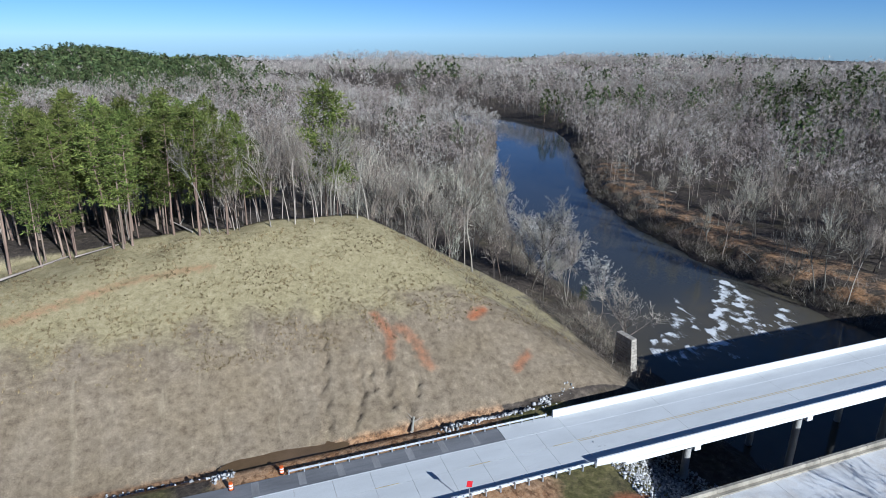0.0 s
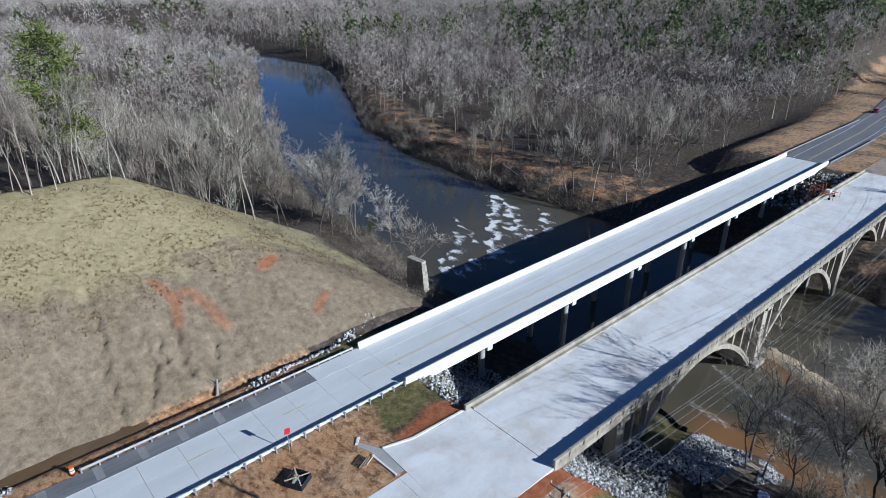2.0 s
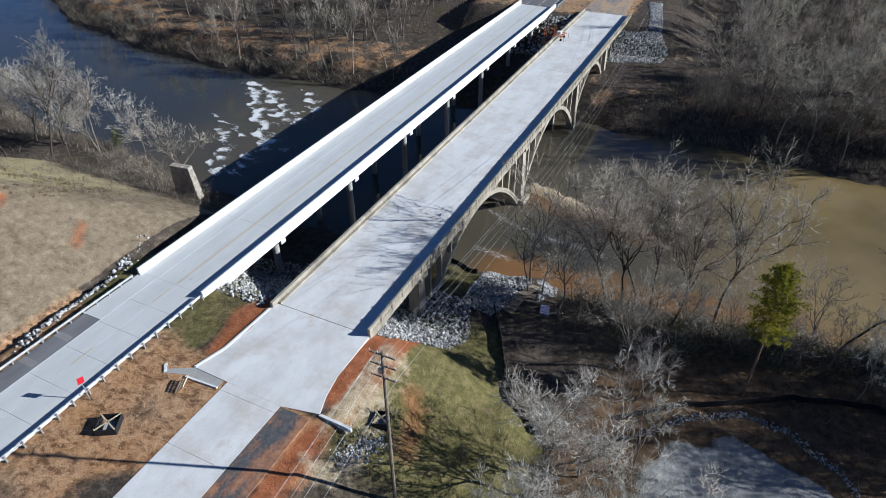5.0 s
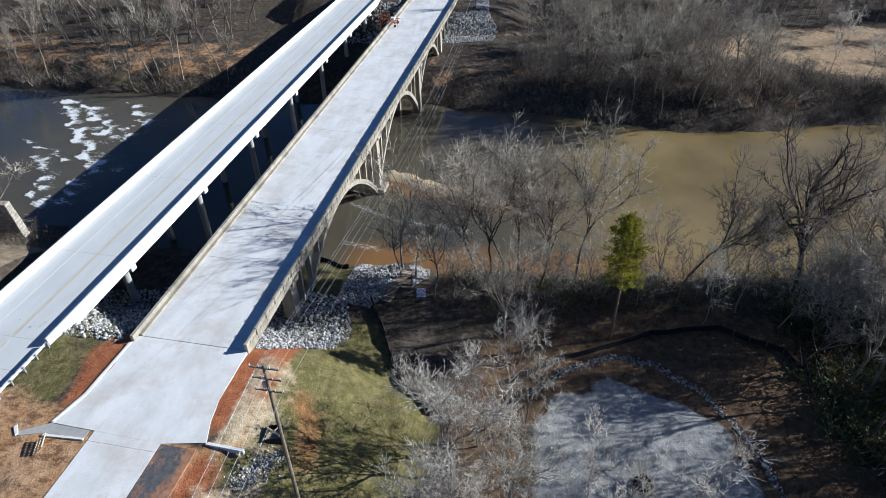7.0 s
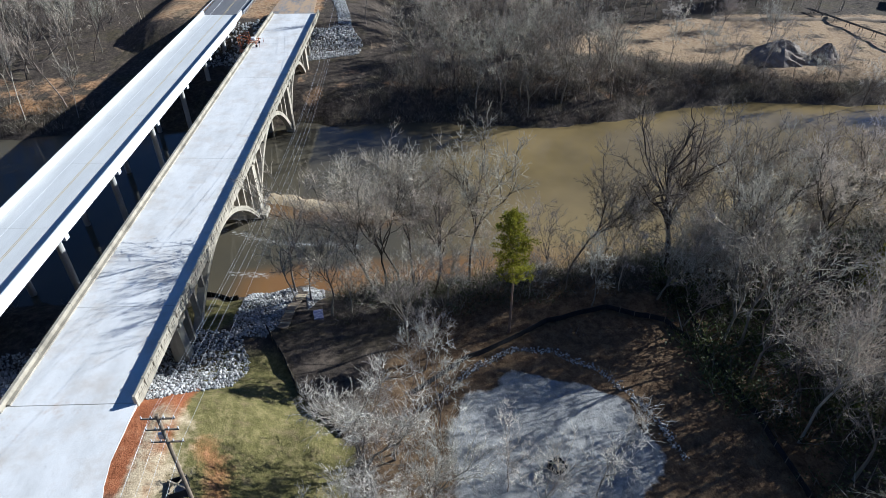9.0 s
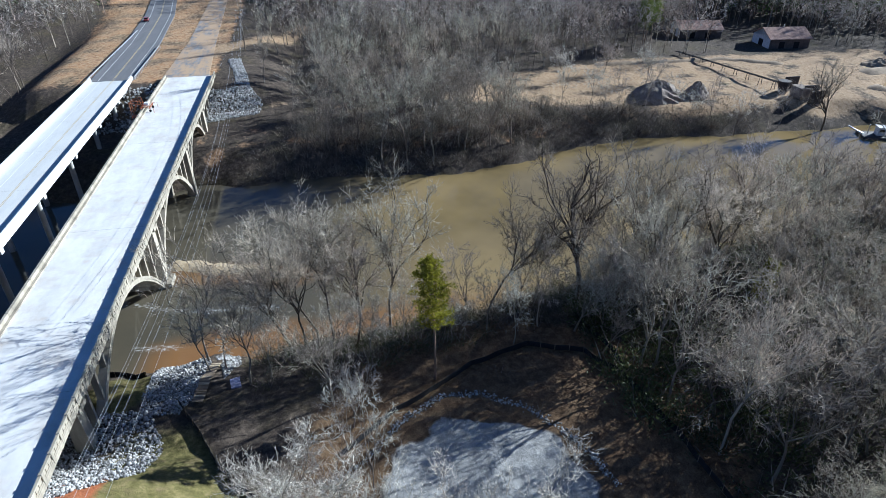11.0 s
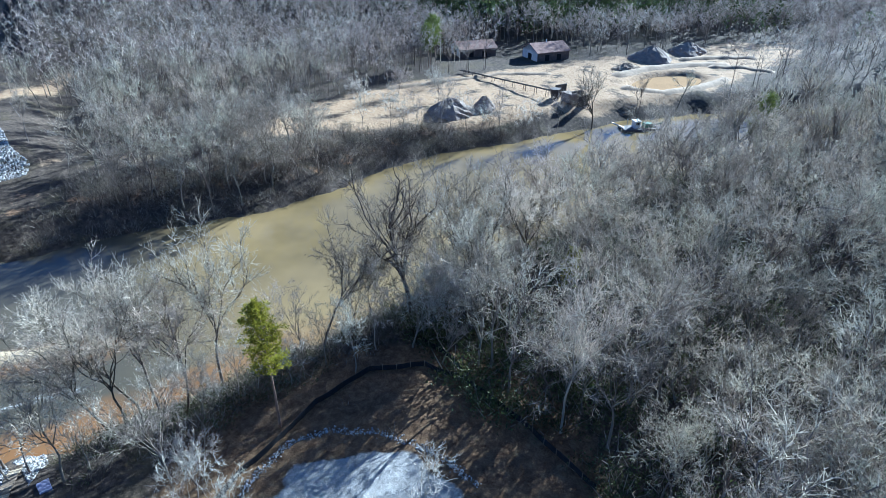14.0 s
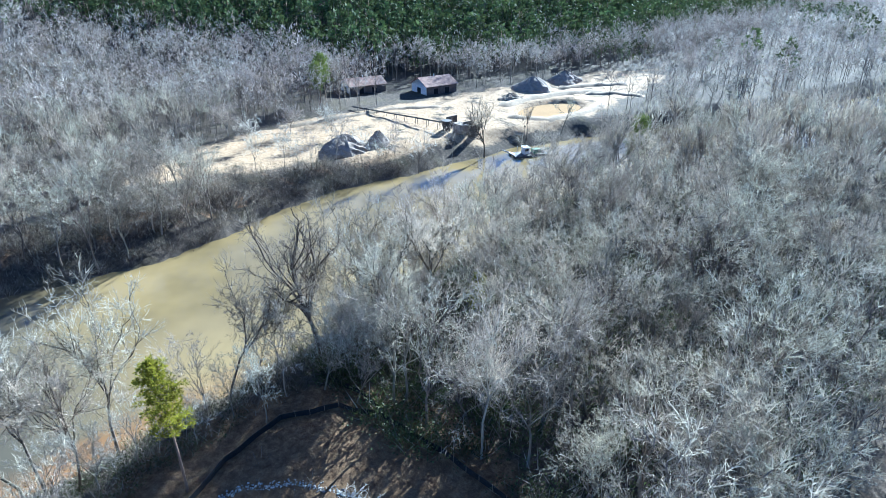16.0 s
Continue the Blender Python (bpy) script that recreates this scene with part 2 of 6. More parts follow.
def rolling(x, y, size):
    """A smooth random field, about -1 to 1, with hills of that size."""
    s = 0
    for i, (a, p, f) in enumerate(WAVES):
        k = 6.283 / size * f
        s = s + np.sin(k * (x * math.cos(a) + y * math.sin(a)) + p + i + 1.3 * np.sin(0.6 * k * (x * math.sin(a) - y * math.cos(a)) + 2 * p))
    return s / 3.2


def near_line(x, y, pts):
    """Distance to a broken line."""
    d = np.full(np.shape(x), 1e9)
    for (ax, ay), (bx, by) in zip(pts, pts[1:]):
        k = np.clip(((x - ax) * (bx - ax) + (y - ay) * (by - ay)) / ((bx - ax) ** 2 + (by - ay) ** 2), 0, 1)
        d = np.minimum(d, np.hypot(x - ax - k * (bx - ax), y - ay - k * (by - ay)))
    return d


GULLIES = (([(9.9, 79), (10.1, 75.7), (9.6, 71.6)], 0.4), ([(16.0, 82), (15.7, 78.8), (15.2, 75.5)], 0.45), ([(14.2, 74.8), (13.6, 72.6)], 0.4), ([(17.2, 80.0), (17.0, 77.0)], 0.35), ([(19.8, 82.5), (19.7, 79), (19.0, 74.2)], 0.5),
           ([(18.2, 77.5), (19.3, 75)], 0.4), ([(21, 75.8), (22, 71)], 0.5), ([(12, 91), (11.5, 84), (10.5, 79)], 0.3), ([(24, 78), (23.5, 75)], 0.3))


def ground_z(x, y):
    x, y = np.asarray(x, float), np.asarray(y, float)
    bw, be = np.interp(y, BANK_Y, BANK_W), np.interp(y, BANK_Y, BANK_E)
    wob = 1.2 * rolling(x, y, 22) + 0.5 * rolling(x, y, 7)
    dw, de = bw - x + wob, x - be + wob
    r = np.hypot(x, y)
    fine = 0.18 * rolling(x, y, 9) + 0.08 * rolling(x, y, 3.1)
    # banks and flood plains
    zw = WATER + np.clip(dw, -4, 9.5) * 0.52 + 0.9 * sstep(9, 40, dw) + fine
    ze = WATER + np.clip(de, -4, 10) * 0.52 + 1.2 * sstep(9, 50, de) + fine
    # uplands
    up_w = -8 + 24 * sstep(12, 85, dw) - 17 * sstep(118, 270, y) + 4 * rolling(x, y, 160) * sstep(130, 260, y)
    zw = np.where(y > 60, np.maximum(zw, zw + (up_w - zw) * sstep(70, 105, y) * sstep(3, 14, dw)), zw)
    up_e = -7 + 26 * sstep(70, 330, de) * sstep(30, 120, np.abs(y - 20)) + 6 * sstep(60, 200, de) * (1 - sstep(30, 120, np.abs(y - 20)))
    up_e = np.where(y < 20, -6.5 + 34 * sstep(105, 300, de + 0.12 * (y + 100)), up_e)
    ze = np.maximum(ze, ze + (up_e + 4 * rolling(x, y, 190) * sstep(120, 260, de) - ze) * sstep(45, 100, de))
    z = np.where(x < (bw + be) / 2, zw, ze)
    # the far country
    far = 3 + (9 * rolling(x, y, 700) + 4 * rolling(x, y, 260)) * sstep(1750, 1300, r)
    z = z + (far - z) * sstep(380, 800, r) * np.maximum(sstep(10, 90, np.maximum(dw, de)), sstep(640, 800, y))
    z = z + sstep(900, 1250, r) * (-7 + 22 * sstep(-40, -200, x)) - sstep(1250, 1700, r) * 30 - sstep(1350, 4300, r) * 75
    # the road bench on the near side, and the bench on the far side
    sy = np.where(y < 28, (28 - y) * 0.40, np.maximum(y - 70, 0) * 0.8)
    near = -0.35 + 0.25 * sstep(29, 31, y) * sstep(44, 42, x) - np.hypot(np.maximum(x - 44.5, 0) * 0.66, sy) + fine * (0.6 - 0.48 * sstep(29, 32, y)) + 0.5 * sstep(30, 12, y) * rolling(x, y, 13)
    z = np.where(x < 110, np.maximum(z, near), z)
    north = np.maximum(y - 76, 0) * 0.5
    south = np.maximum(31 - y, 0) * 0.28
    farb = -0.35 - np.hypot(np.maximum(190 - x, 0) * 0.5, north + south) + fine
    z = np.where(x > 130, np.maximum(z, farb), z)
    # the cut hill beside the road
    foot = 2.3 * sstep(18, 2, x) * sstep(88, 76, y)
    cut = np.where(y < 88, (y - 71.2 - foot) * 0.52, 8.74 + (y - 88) * 0.40)
    side = -3.2 + (60.5 - x) * 0.60
    dome = 18.6 - 0.0018 * ((x - 14) ** 2 + (y - 114) ** 2) + 0.5 * rolling(x, y, 18)
    hill = smin(smin(cut, side, 3.0), dome, 2.5) + fine * 0.5
    gul = np.maximum.reduce([np.exp(-(near_line(x + 0.35 * np.sin(y * 2.1), y, p) / w) ** 2) for p, w in GULLIES])
    hill = hill - 0.75 * gul
    z = np.where((y > 69) & (x < 78), np.where(y < 118, np.maximum(hill, np.where(x > 50, z, -60)), z), z)
    # the sand bar below the pier, and the pond in the yard
    bar = near_line(x, y, [(107.5, 31), (104.5, 23), (103, 15.5)])
    z = np.maximum(z, -12.55 - 0.11 * bar ** 2 + 0.15 * rolling(x, y, 5) - 0.03 * np.maximum(22 - y, 0))
    z = z - 3.0 * sstep(1.15, 0.8, np.hypot((x - 166.0) / 9.0, (y + 198) / 17.0))
    # the benches of the two roads beyond the river
    lane = np.minimum(near_line(x, y, [(192, 60), (240, 61), (290, 64.5), (345, 72), (430, 86), (560, 112)]), near_line(x, y, [(193, 40), (240, 41), (320, 44), (400, 50)]))
    k = sstep(34, 14, lane) * sstep(168, 200, x)
    z = z + (-0.28 + 0.12 * fine - z) * k
    # the ditch between road and hill
    z = z - 0.75 * np.exp(-((y - 70.2) / 1.1) ** 2) * (x < 40)
    z = np.where((y > 67.5) & (y < 75) & (x < 40), np.maximum(z, -1.05), z)
    return z


def gz(x, y):
    return float(ground_z(x, y))


def axis_lines(fine, coarse):
    """Grid lines: steps inside the given stretches, then growing steps outwards."""
    pts = [np.arange(a, b, s) for a, b, s in fine]
    lo, hi, out_lo, out_hi = fine[0][0], fine[-1][1], [], []
    s = coarse
    while lo > -4600:
        lo -= s
        out_lo.append(lo)
        s *= 1.12
    s = coarse
    while hi < 4600:
        out_hi.append(hi)
        hi += s
        s *= 1.12
    return np.concatenate([out_lo[::-1]] + pts + [out_hi])


def sand_mask(x, y):
    """The bare sand yard on the far bank."""
    mid = np.interp(y, [-300, -240, -180, -130, -104, -80, -60, -40, -30], [185, 178, 179, 183, 184, 186, 185, 181, 180])
    half = np.interp(y, [-300, -285, -200, -130, -104, -80, -60, -40, -30], [0, 18, 30, 27, 26, 20, 14, 6, 0])
    return sstep(4, -4, np.abs(x - mid + 3 * rolling(x, y, 25)) - half)


def build_ground():
    gx = axis_lines([(-46, 6, 1.0), (6, 28, 0.5), (28, 112, 1.0), (112, 262, 2.2)], 3.0)
    gy = axis_lines([(-262, -62, 2.6), (-62, 71, 1.0), (71, 86, 0.5), (86, 132, 1.0), (132, 402, 2.8)], 3.0)
    X, Y = np.meshgrid(gx, gy)
    Z = ground_z(X, Y)
    nx, ny = len(gx), len(gy)
    idx = np.arange(nx * ny).reshape(ny, nx)
    f = np.stack([idx[:-1, :-1], idx[:-1, 1:], idx[1:, 1:], idx[1:, :-1]], -1).reshape(-1, 4)
    ob = link_mesh("ground", np.stack([X, Y, Z], -1).reshape(-1, 3), f, ground_material(), smooth=True)
    x, y, z = X.ravel(), Y.ravel(), Z.ravel()
    w = rolling(x, y, 11)
    zero = np.zeros_like(x)
    hill = ((y > 71.3) & (y < 118) & (x < 68)) * sstep(-6, -2, z)
    dry = hill * 1.0
    top = hill * sstep(86, 96, y + 2 * w)
    clay = hill * (np.exp(-((near_line(x, y, [(-60, 95), (-32, 97), (-16, 102.5), (-4, 104)]) / 1.3) ** 2)) * 0.42
                   + np.exp(-(near_line(x, y, [(20.5, 89), (22, 85), (21, 81.5)]) / 1.0) ** 2) * 0.6 + np.exp(-(near_line(x, y, [(24, 86), (25.5, 83.5), (26.5, 79)]) / 1.4) ** 2) * 0.5
                   + np.exp(-(near_line(x, y, [(36.5, 86.0), (39, 87)]) / 1.0) ** 2) * 0.85
                   + np.exp(-(near_line(x, y, [(40, 76), (43, 78)]) / 1.0) ** 2) * 0.6)
    bench = (x < 50) * (y > 26) * (y < 70) * 1.0
    ditch = np.exp(-((y - 70.0) / 1.5) ** 2) * (x < 36)
    faryard = sstep(185, 195, x) * sstep(29, 34, y) * sstep(92, 80, y - 0.15 * np.maximum(x - 280, 0)) * sstep(-9, -3, z)
    strand = sstep(3, 8, x - np.interp(y, BANK_Y, BANK_E)) * sstep(30, 20, x - np.interp(y, BANK_Y, BANK_E)) * ((y > 84) & (y < 260) | (y > -120) & (y < 34)) * (0.4 + 0.35 * w - 0.25 * (y < 40))
    soil = np.clip(strand + bench * (0.85 + 0.3 * w) * sstep(36.0, 32.0, x + 2 * w) * sstep(6, 13, x + 3 * w + 0.8 * (y - 48)) + ditch * 0.9 + faryard * (0.62 + 0.5 * rolling(x, y, 17)), 0, 1)
    clay = np.clip(clay + bench * sstep(32, 35, x) * sstep(49.5, 47, y + w) * 0.95 + (x < 48) * np.exp(-(near_line(x, y, [(10, 29), (22, 29.5), (29, 29.5)]) / 2.2) ** 2) * (y < 30.6) + np.exp(-(near_line(x, y, [(38, 30.2), (45.5, 30.2)]) / 1.1) ** 2) + 0.5 * np.exp(-(near_line(x, y, [(34, 21.0), (37.5, 21.5), (40, 23.5)]) / 1.7) ** 2), 0, 1)
    lawn = sstep(25, 33, x) * sstep(63, 55, x) * sstep(8, 12, y + 2 * w) * sstep(30.5, 27, y) + bench * (y > 42) * np.maximum(sstep(13, 6, x + 3 * w + 0.8 * (y - 48)) * (0.60 + 0.45 * w), sstep(31.5, 34.5, x) * sstep(47.5, 49.5, y) * (0.8 + 0.2 * w))
    lawn = lawn * np.where((x > 43) & (x < 66), sstep(-0.8, 0.8, y - np.interp(x, [44.5, 47.2, 51.7, 57.5, 63.5], [10, 13.5, 16.4, 19.1, 22.6])), 1.0)
    lawn = np.maximum(lawn, sstep(1.1, 0.8, np.hypot((x - 68.5) / 5.5, (y - 31.5) / 4.6)))
    track = np.exp(-(near_line(x, y, [(224, 33), (233, 27), (243, 20), (252, 14), (270, 6)]) / 4.0) ** 2)
    sand = sand_mask(x, y) * (0.78 + 0.4 * rolling(x, y, 14) + 0.25 * rolling(x, y, 5)) + 0.5 * faryard + 0.9 * track
    bar = near_line(x, y, [(107.5, 31), (104.5, 23), (103, 15.5)])
    sand = np.clip(sand + 0.0 * w, 0, 1)
    pit = np.hypot((x - 42.5) / 1.0, (y + 13.5) / 1.0)
    gravel = sstep(12.2, 10.2, pit + 1.1 * w)
    brown = sstep(29, 24, np.hypot(x - 47, y + 19)) * (1 - gravel)
    bankd = np.maximum(0.8 * sstep(5, 3, bar), (0.62 + 0.3 * w) * sstep(5.5, 1.8, near_line(x, y, [(29, 26.5), (34, 27), (41, 28)]) + w) * (y < 29.5))
    for name, chans in (("zone_a", (dry, top, clay)), ("zone_b", (sand, gravel, lawn)), ("zone_c", (soil, brown, bankd))):
        col = np.ones((len(x), 4), np.float32)
        for i, c in enumerate(chans):
            col[:, i] = np.clip(c, 0, 1)
        at = ob.data.attributes.new(name, "FLOAT_COLOR", "POINT")
        at.data.foreach_set("color", col.ravel())
    return tagged(ob, "rolling ground of leaf litter, dry grass and red clay", "ground", kind="structure")


def ground_material():
    m = Mat("ground_cover", 0.95, 0.1)
    zones = {}
    for name in ("zone_a", "zone_b", "zone_c"):
        at = m.t.nodes.new("ShaderNodeAttribute")
        at.attribute_name = name
        sep = m.t.nodes.new("ShaderNodeSeparateColor")
        m.link(at.outputs["Color"], sep.inputs[0])
        zones[name] = sep.outputs
    n_big, n_mid, n_fine = m.noise(0.12, 5), m.noise(0.9, 5, 0.7), m.noise(6.0, 5, 0.75)

    rut, clod = m.noise(1.1, 6, 0.72, (0.9, 0.45, 1.0)), m.noise(2.6, 5, 0.75)

    def edge(mask, soft=0.35):
        """The zone's border, frayed by noise."""
        return m.level(m.math("ADD", mask, m.math("MULTIPLY", m.math("SUBTRACT", n_mid, 0.5), 0.9)), 0.5 - soft / 2, 0.5 + soft / 2)

    def tone(*cols):
        c = m.ramp(m.math("ADD", m.math("MULTIPLY", n_mid, 0.6), m.math("MULTIPLY", n_fine, 0.4)), (0.36, cols[0]), (0.5, cols[1]), (0.64, cols[2]))
        return c

    col = tone((0.036, 0.029, 0.023), (0.076, 0.061, 0.048), (0.145, 0.115, 0.09))
    col = m.mix(m.level(n_big, 0.5, 0.7), col, tone((0.04, 0.035, 0.02), (0.085, 0.07, 0.042), (0.15, 0.12, 0.075)))
    dry = m.mix(m.level(n_big, 0.4, 0.65), tone((0.14, 0.105, 0.07), (0.235, 0.185, 0.125), (0.33, 0.265, 0.18)),
                tone((0.13, 0.097, 0.062), (0.22, 0.17, 0.108), (0.31, 0.245, 0.157)))
    streak = m.noise(0.55, 4, 0.7, (1.0, 0.10, 0.10))
    dry = m.mix(m.math("MULTIPLY", m.level(streak, 0.48, 0.66), 0.75), dry, tone((0.11, 0.083, 0.055), (0.19, 0.147, 0.095), (0.28, 0.22, 0.145)))
    pale = m.noise(0.8, 3, 0.6, (1.0, 0.12, 0.12))
    dry = m.mix(m.math("MULTIPLY", m.level(pale, 0.60, 0.72), 0.3), dry, (0.42, 0.35, 0.23))
    col = m.mix(edge(zones["zone_a"][0]), col, dry)
    col = m.mix(m.math("MULTIPLY", edge(zones["zone_a"][1], 0.8), 0.9), col, tone((0.22, 0.18, 0.09), (0.34, 0.285, 0.15), (0.43, 0.36, 0.21)))
    col = m.mix(edge(zones["zone_c"][1], 0.6), col, tone((0.06, 0.036, 0.020), (0.135, 0.087, 0.050), (0.23, 0.16, 0.09)))
    col = m.mix(edge(zones["zone_b"][2], 0.6), col, m.mix(m.math("MULTIPLY", m.level(rut, 0.52, 0.66), 0.6), tone((0.07, 0.066, 0.024), (0.14, 0.124, 0.046), (0.26, 0.212, 0.10)), (0.20, 0.15, 0.085)))
    earth = m.mix(m.level(n_big, 0.4, 0.6), tone((0.24, 0.135, 0.07), (0.44, 0.27, 0.145), (0.60, 0.40, 0.235)), tone((0.24, 0.115, 0.05), (0.46, 0.245, 0.11), (0.58, 0.36, 0.19)))
    earth = m.mix(m.math("MULTIPLY", m.level(rut, 0.50, 0.60), 0.78), earth, (0.12, 0.058, 0.028))
    earth = m.mix(m.math("MULTIPLY", m.level(clod, 0.55, 0.64), 0.7), earth, (0.56, 0.38, 0.23))
    col = m.mix(edge(zones["zone_c"][0], 0.5), col, earth)
    col = m.mix(edge(zones["zone_a"][2], 0.6), col, tone((0.20, 0.07, 0.03), (0.32, 0.115, 0.05), (0.42, 0.18, 0.09)))
    col = m.mix(edge(zones["zone_b"][0], 0.4), col, tone((0.23, 0.15, 0.085), (0.355, 0.25, 0.15), (0.46, 0.34, 0.215)))
    col = m.mix(edge(zones["zone_b"][1], 0.3), col, tone((0.19, 0.188, 0.18), (0.31, 0.305, 0.29), (0.42, 0.415, 0.395)))
    col = m.mix(edge(zones["zone_c"][2], 0.4), col, tone((0.30, 0.225, 0.135), (0.42, 0.33, 0.21), (0.54, 0.44, 0.30)))
    grain = m.ramp(m.noise(17.0, 4, 0.8), (0.32, (0.62, 0.61, 0.60)), (0.5, (0.98, 0.98, 0.98)), (0.68, (1.36, 1.35, 1.33)))
    m.color(m.mix(1.0, col, grain, "MULTIPLY"))
    m.bump(m.math("ADD", m.math("ADD", n_mid, m.math("ADD", m.math("MULTIPLY", rut, 0.3), m.math("MULTIPLY", clod, 0.5))), m.math("MULTIPLY", n_fine, 0.5)), 0.6, 0.3)
    return m.m


ground = build_ground()


# ---- the river ----
LEDGES = (([98.5, 107.6, 112.9, 121.8, 130], [95.5, 103.5, 110, 117.4, 125], 6.5, 1.0), ([112.0, 117.6, 122.4, 128], [101.4, 104.7, 112.2, 116.5], 5.0, 1.1),
          ([119.4, 124.4, 131], [95.5, 100.6, 107], 4.0, 1.0), ([83, 87, 93.5, 99], [96.3, 93.0, 94.9, 95.5], 3.5, 0.9), ([84, 90, 96, 103], [98, 101, 105, 113], 4.0, 0.9),
          ([100, 104, 108], [103, 109, 119], 3.0, 0.85), ([122, 126, 131], [121, 124, 129], 3.0, 0.55), ([110, 117, 124], [96, 98, 96], 4.0, 0.8))


def build_water():
    gx = np.concatenate([np.arange(-160, 70, 6.0), np.arange(70, 156, 0.7), np.arange(156, 270, 4.0)])
    gy = np.concatenate([np.arange(-900, -60, 8.0), np.arange(-60, 60, 3.0), np.arange(60, 150, 0.8), np.arange(150, 800, 8.0)])
    X, Y = np.meshgrid(gx, gy)
    bw, be = np.interp(Y, BANK_Y, BANK_W), np.interp(Y, BANK_Y, BANK_E)
    # each ledge breaks sharply upstream and trails off downstream
    steps = np.zeros_like(X)
    for lx, ly, tail, k in LEDGES:
        down = np.interp(X, lx, ly) - Y + 1.6 * rolling(X, Y * 0.3, 4.5) + 0.8 * rolling(X, Y * 0.3, 2.1)
        ends = sstep(lx[0] - 1.5, lx[0] + 1, X) * sstep(lx[-1] + 1.5, lx[-1] - 1, X)
        steps = np.maximum(steps, k * ends * sstep(-1.0, 0.4, down) * np.exp(-np.maximum(down, 0) / tail) * (0.72 + 0.4 * rolling(X, Y, 5.5)))
    low = np.maximum(np.exp(-(near_line(X, Y, [(96.5, 38), (93, 31), (91, 25), (91, 18), (90, 12)]) / 1.5) ** 2) * 0.40,
                     np.exp(-(near_line(X, Y, [(83, 34), (82, 27)]) / 1.5) ** 2) * 0.42)
    foam = np.maximum(steps, low)
    shallow = np.clip(sstep(8.5, 3, X - bw + 1.5 * rolling(X, Y, 9)) * sstep(34, 28, Y) * sstep(-45, 5, Y)
                      + sstep(5, 2, near_line(X, Y, [(104, 30), (102.8, 22), (99.5, 9)])) * 0.6, 0, 1)
    Z = np.full_like(X, WATER) + 0.14 * foam * rolling(X, Y, 2.6)
    nx, ny = len(gx), len(gy)
    idx = np.arange(nx * ny).reshape(ny, nx)
    f = np.stack([idx[:-1, :-1], idx[:-1, 1:], idx[1:, 1:], idx[1:, :-1]], -1).reshape(-1, 4)
    m = Mat("river_water", 0.06, 0.5)
    m.b.inputs["IOR"].default_value = 1.33
    at = m.t.nodes.new("ShaderNodeAttribute")
    at.attribute_name = "flow"
    sep = m.t.nodes.new("ShaderNodeSeparateColor")
    m.link(at.outputs["Color"], sep.inputs[0])
    mud_and_reflection = m.ramp(m.noise(0.05, 3), (0.35, (0.145, 0.108, 0.050)), (0.65, (0.23, 0.168, 0.076)))
    # reflection of dark banks and sky, put into the water colour
    mud_and_reflection = m.mix(sep.outputs[2], mud_and_reflection, (0.048, 0.05, 0.046))
    mud_and_reflection = m.mix(sep.outputs[1], mud_and_reflection, (0.20, 0.105, 0.042))
    n = m.noise(3.2, 8, 0.75, (1.0, 0.3, 1.0))
    white = m.level(m.math("ADD", m.math("MULTIPLY", sep.outputs[0], 0.68), n), 0.76, 0.95)
    m.color(m.mix(white, mud_and_reflection, (0.75, 0.75, 0.73)))
    m.link(m.math("ADD", m.math("MULTIPLY", white, 0.6), 0.06), m.b.inputs["Roughness"])
    rip = m.math("ADD", m.noise(0.35, 4, 0.6, (1, 0.5, 1)), m.math("MULTIPLY", m.math("MULTIPLY", sep.outputs[0], n), 6.0))
    m.bump(rip, 0.22, 0.2)
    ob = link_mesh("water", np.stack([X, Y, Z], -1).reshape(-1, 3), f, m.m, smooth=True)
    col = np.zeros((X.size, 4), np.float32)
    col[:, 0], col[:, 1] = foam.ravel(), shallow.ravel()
    # third channel: where the painted reflection darkens the water, bridges and upstream
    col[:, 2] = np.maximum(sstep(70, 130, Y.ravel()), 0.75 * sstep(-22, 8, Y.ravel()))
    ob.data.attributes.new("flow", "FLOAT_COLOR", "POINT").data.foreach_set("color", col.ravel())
    return tagged(ob, "muddy river with a stretch of white rapids", "river", kind="structure")


water = build_water()


# ---- roads ----
def slab_poly(points, z0, z1):
    bm = bmesh.new()
    a = [bm.verts.new((x, y, z0)) for x, y in points]
    b = [bm.verts.new((x, y, z1)) for x, y in points]
    n = len(points)
    bm.faces.new(b)
    for i in range(n):
        bm.faces.new((a[i], a[(i + 1) % n], b[(i + 1) % n], b[i]))
    bmesh.ops.recalc_face_normals(bm, faces=bm.faces[:])
    return bm


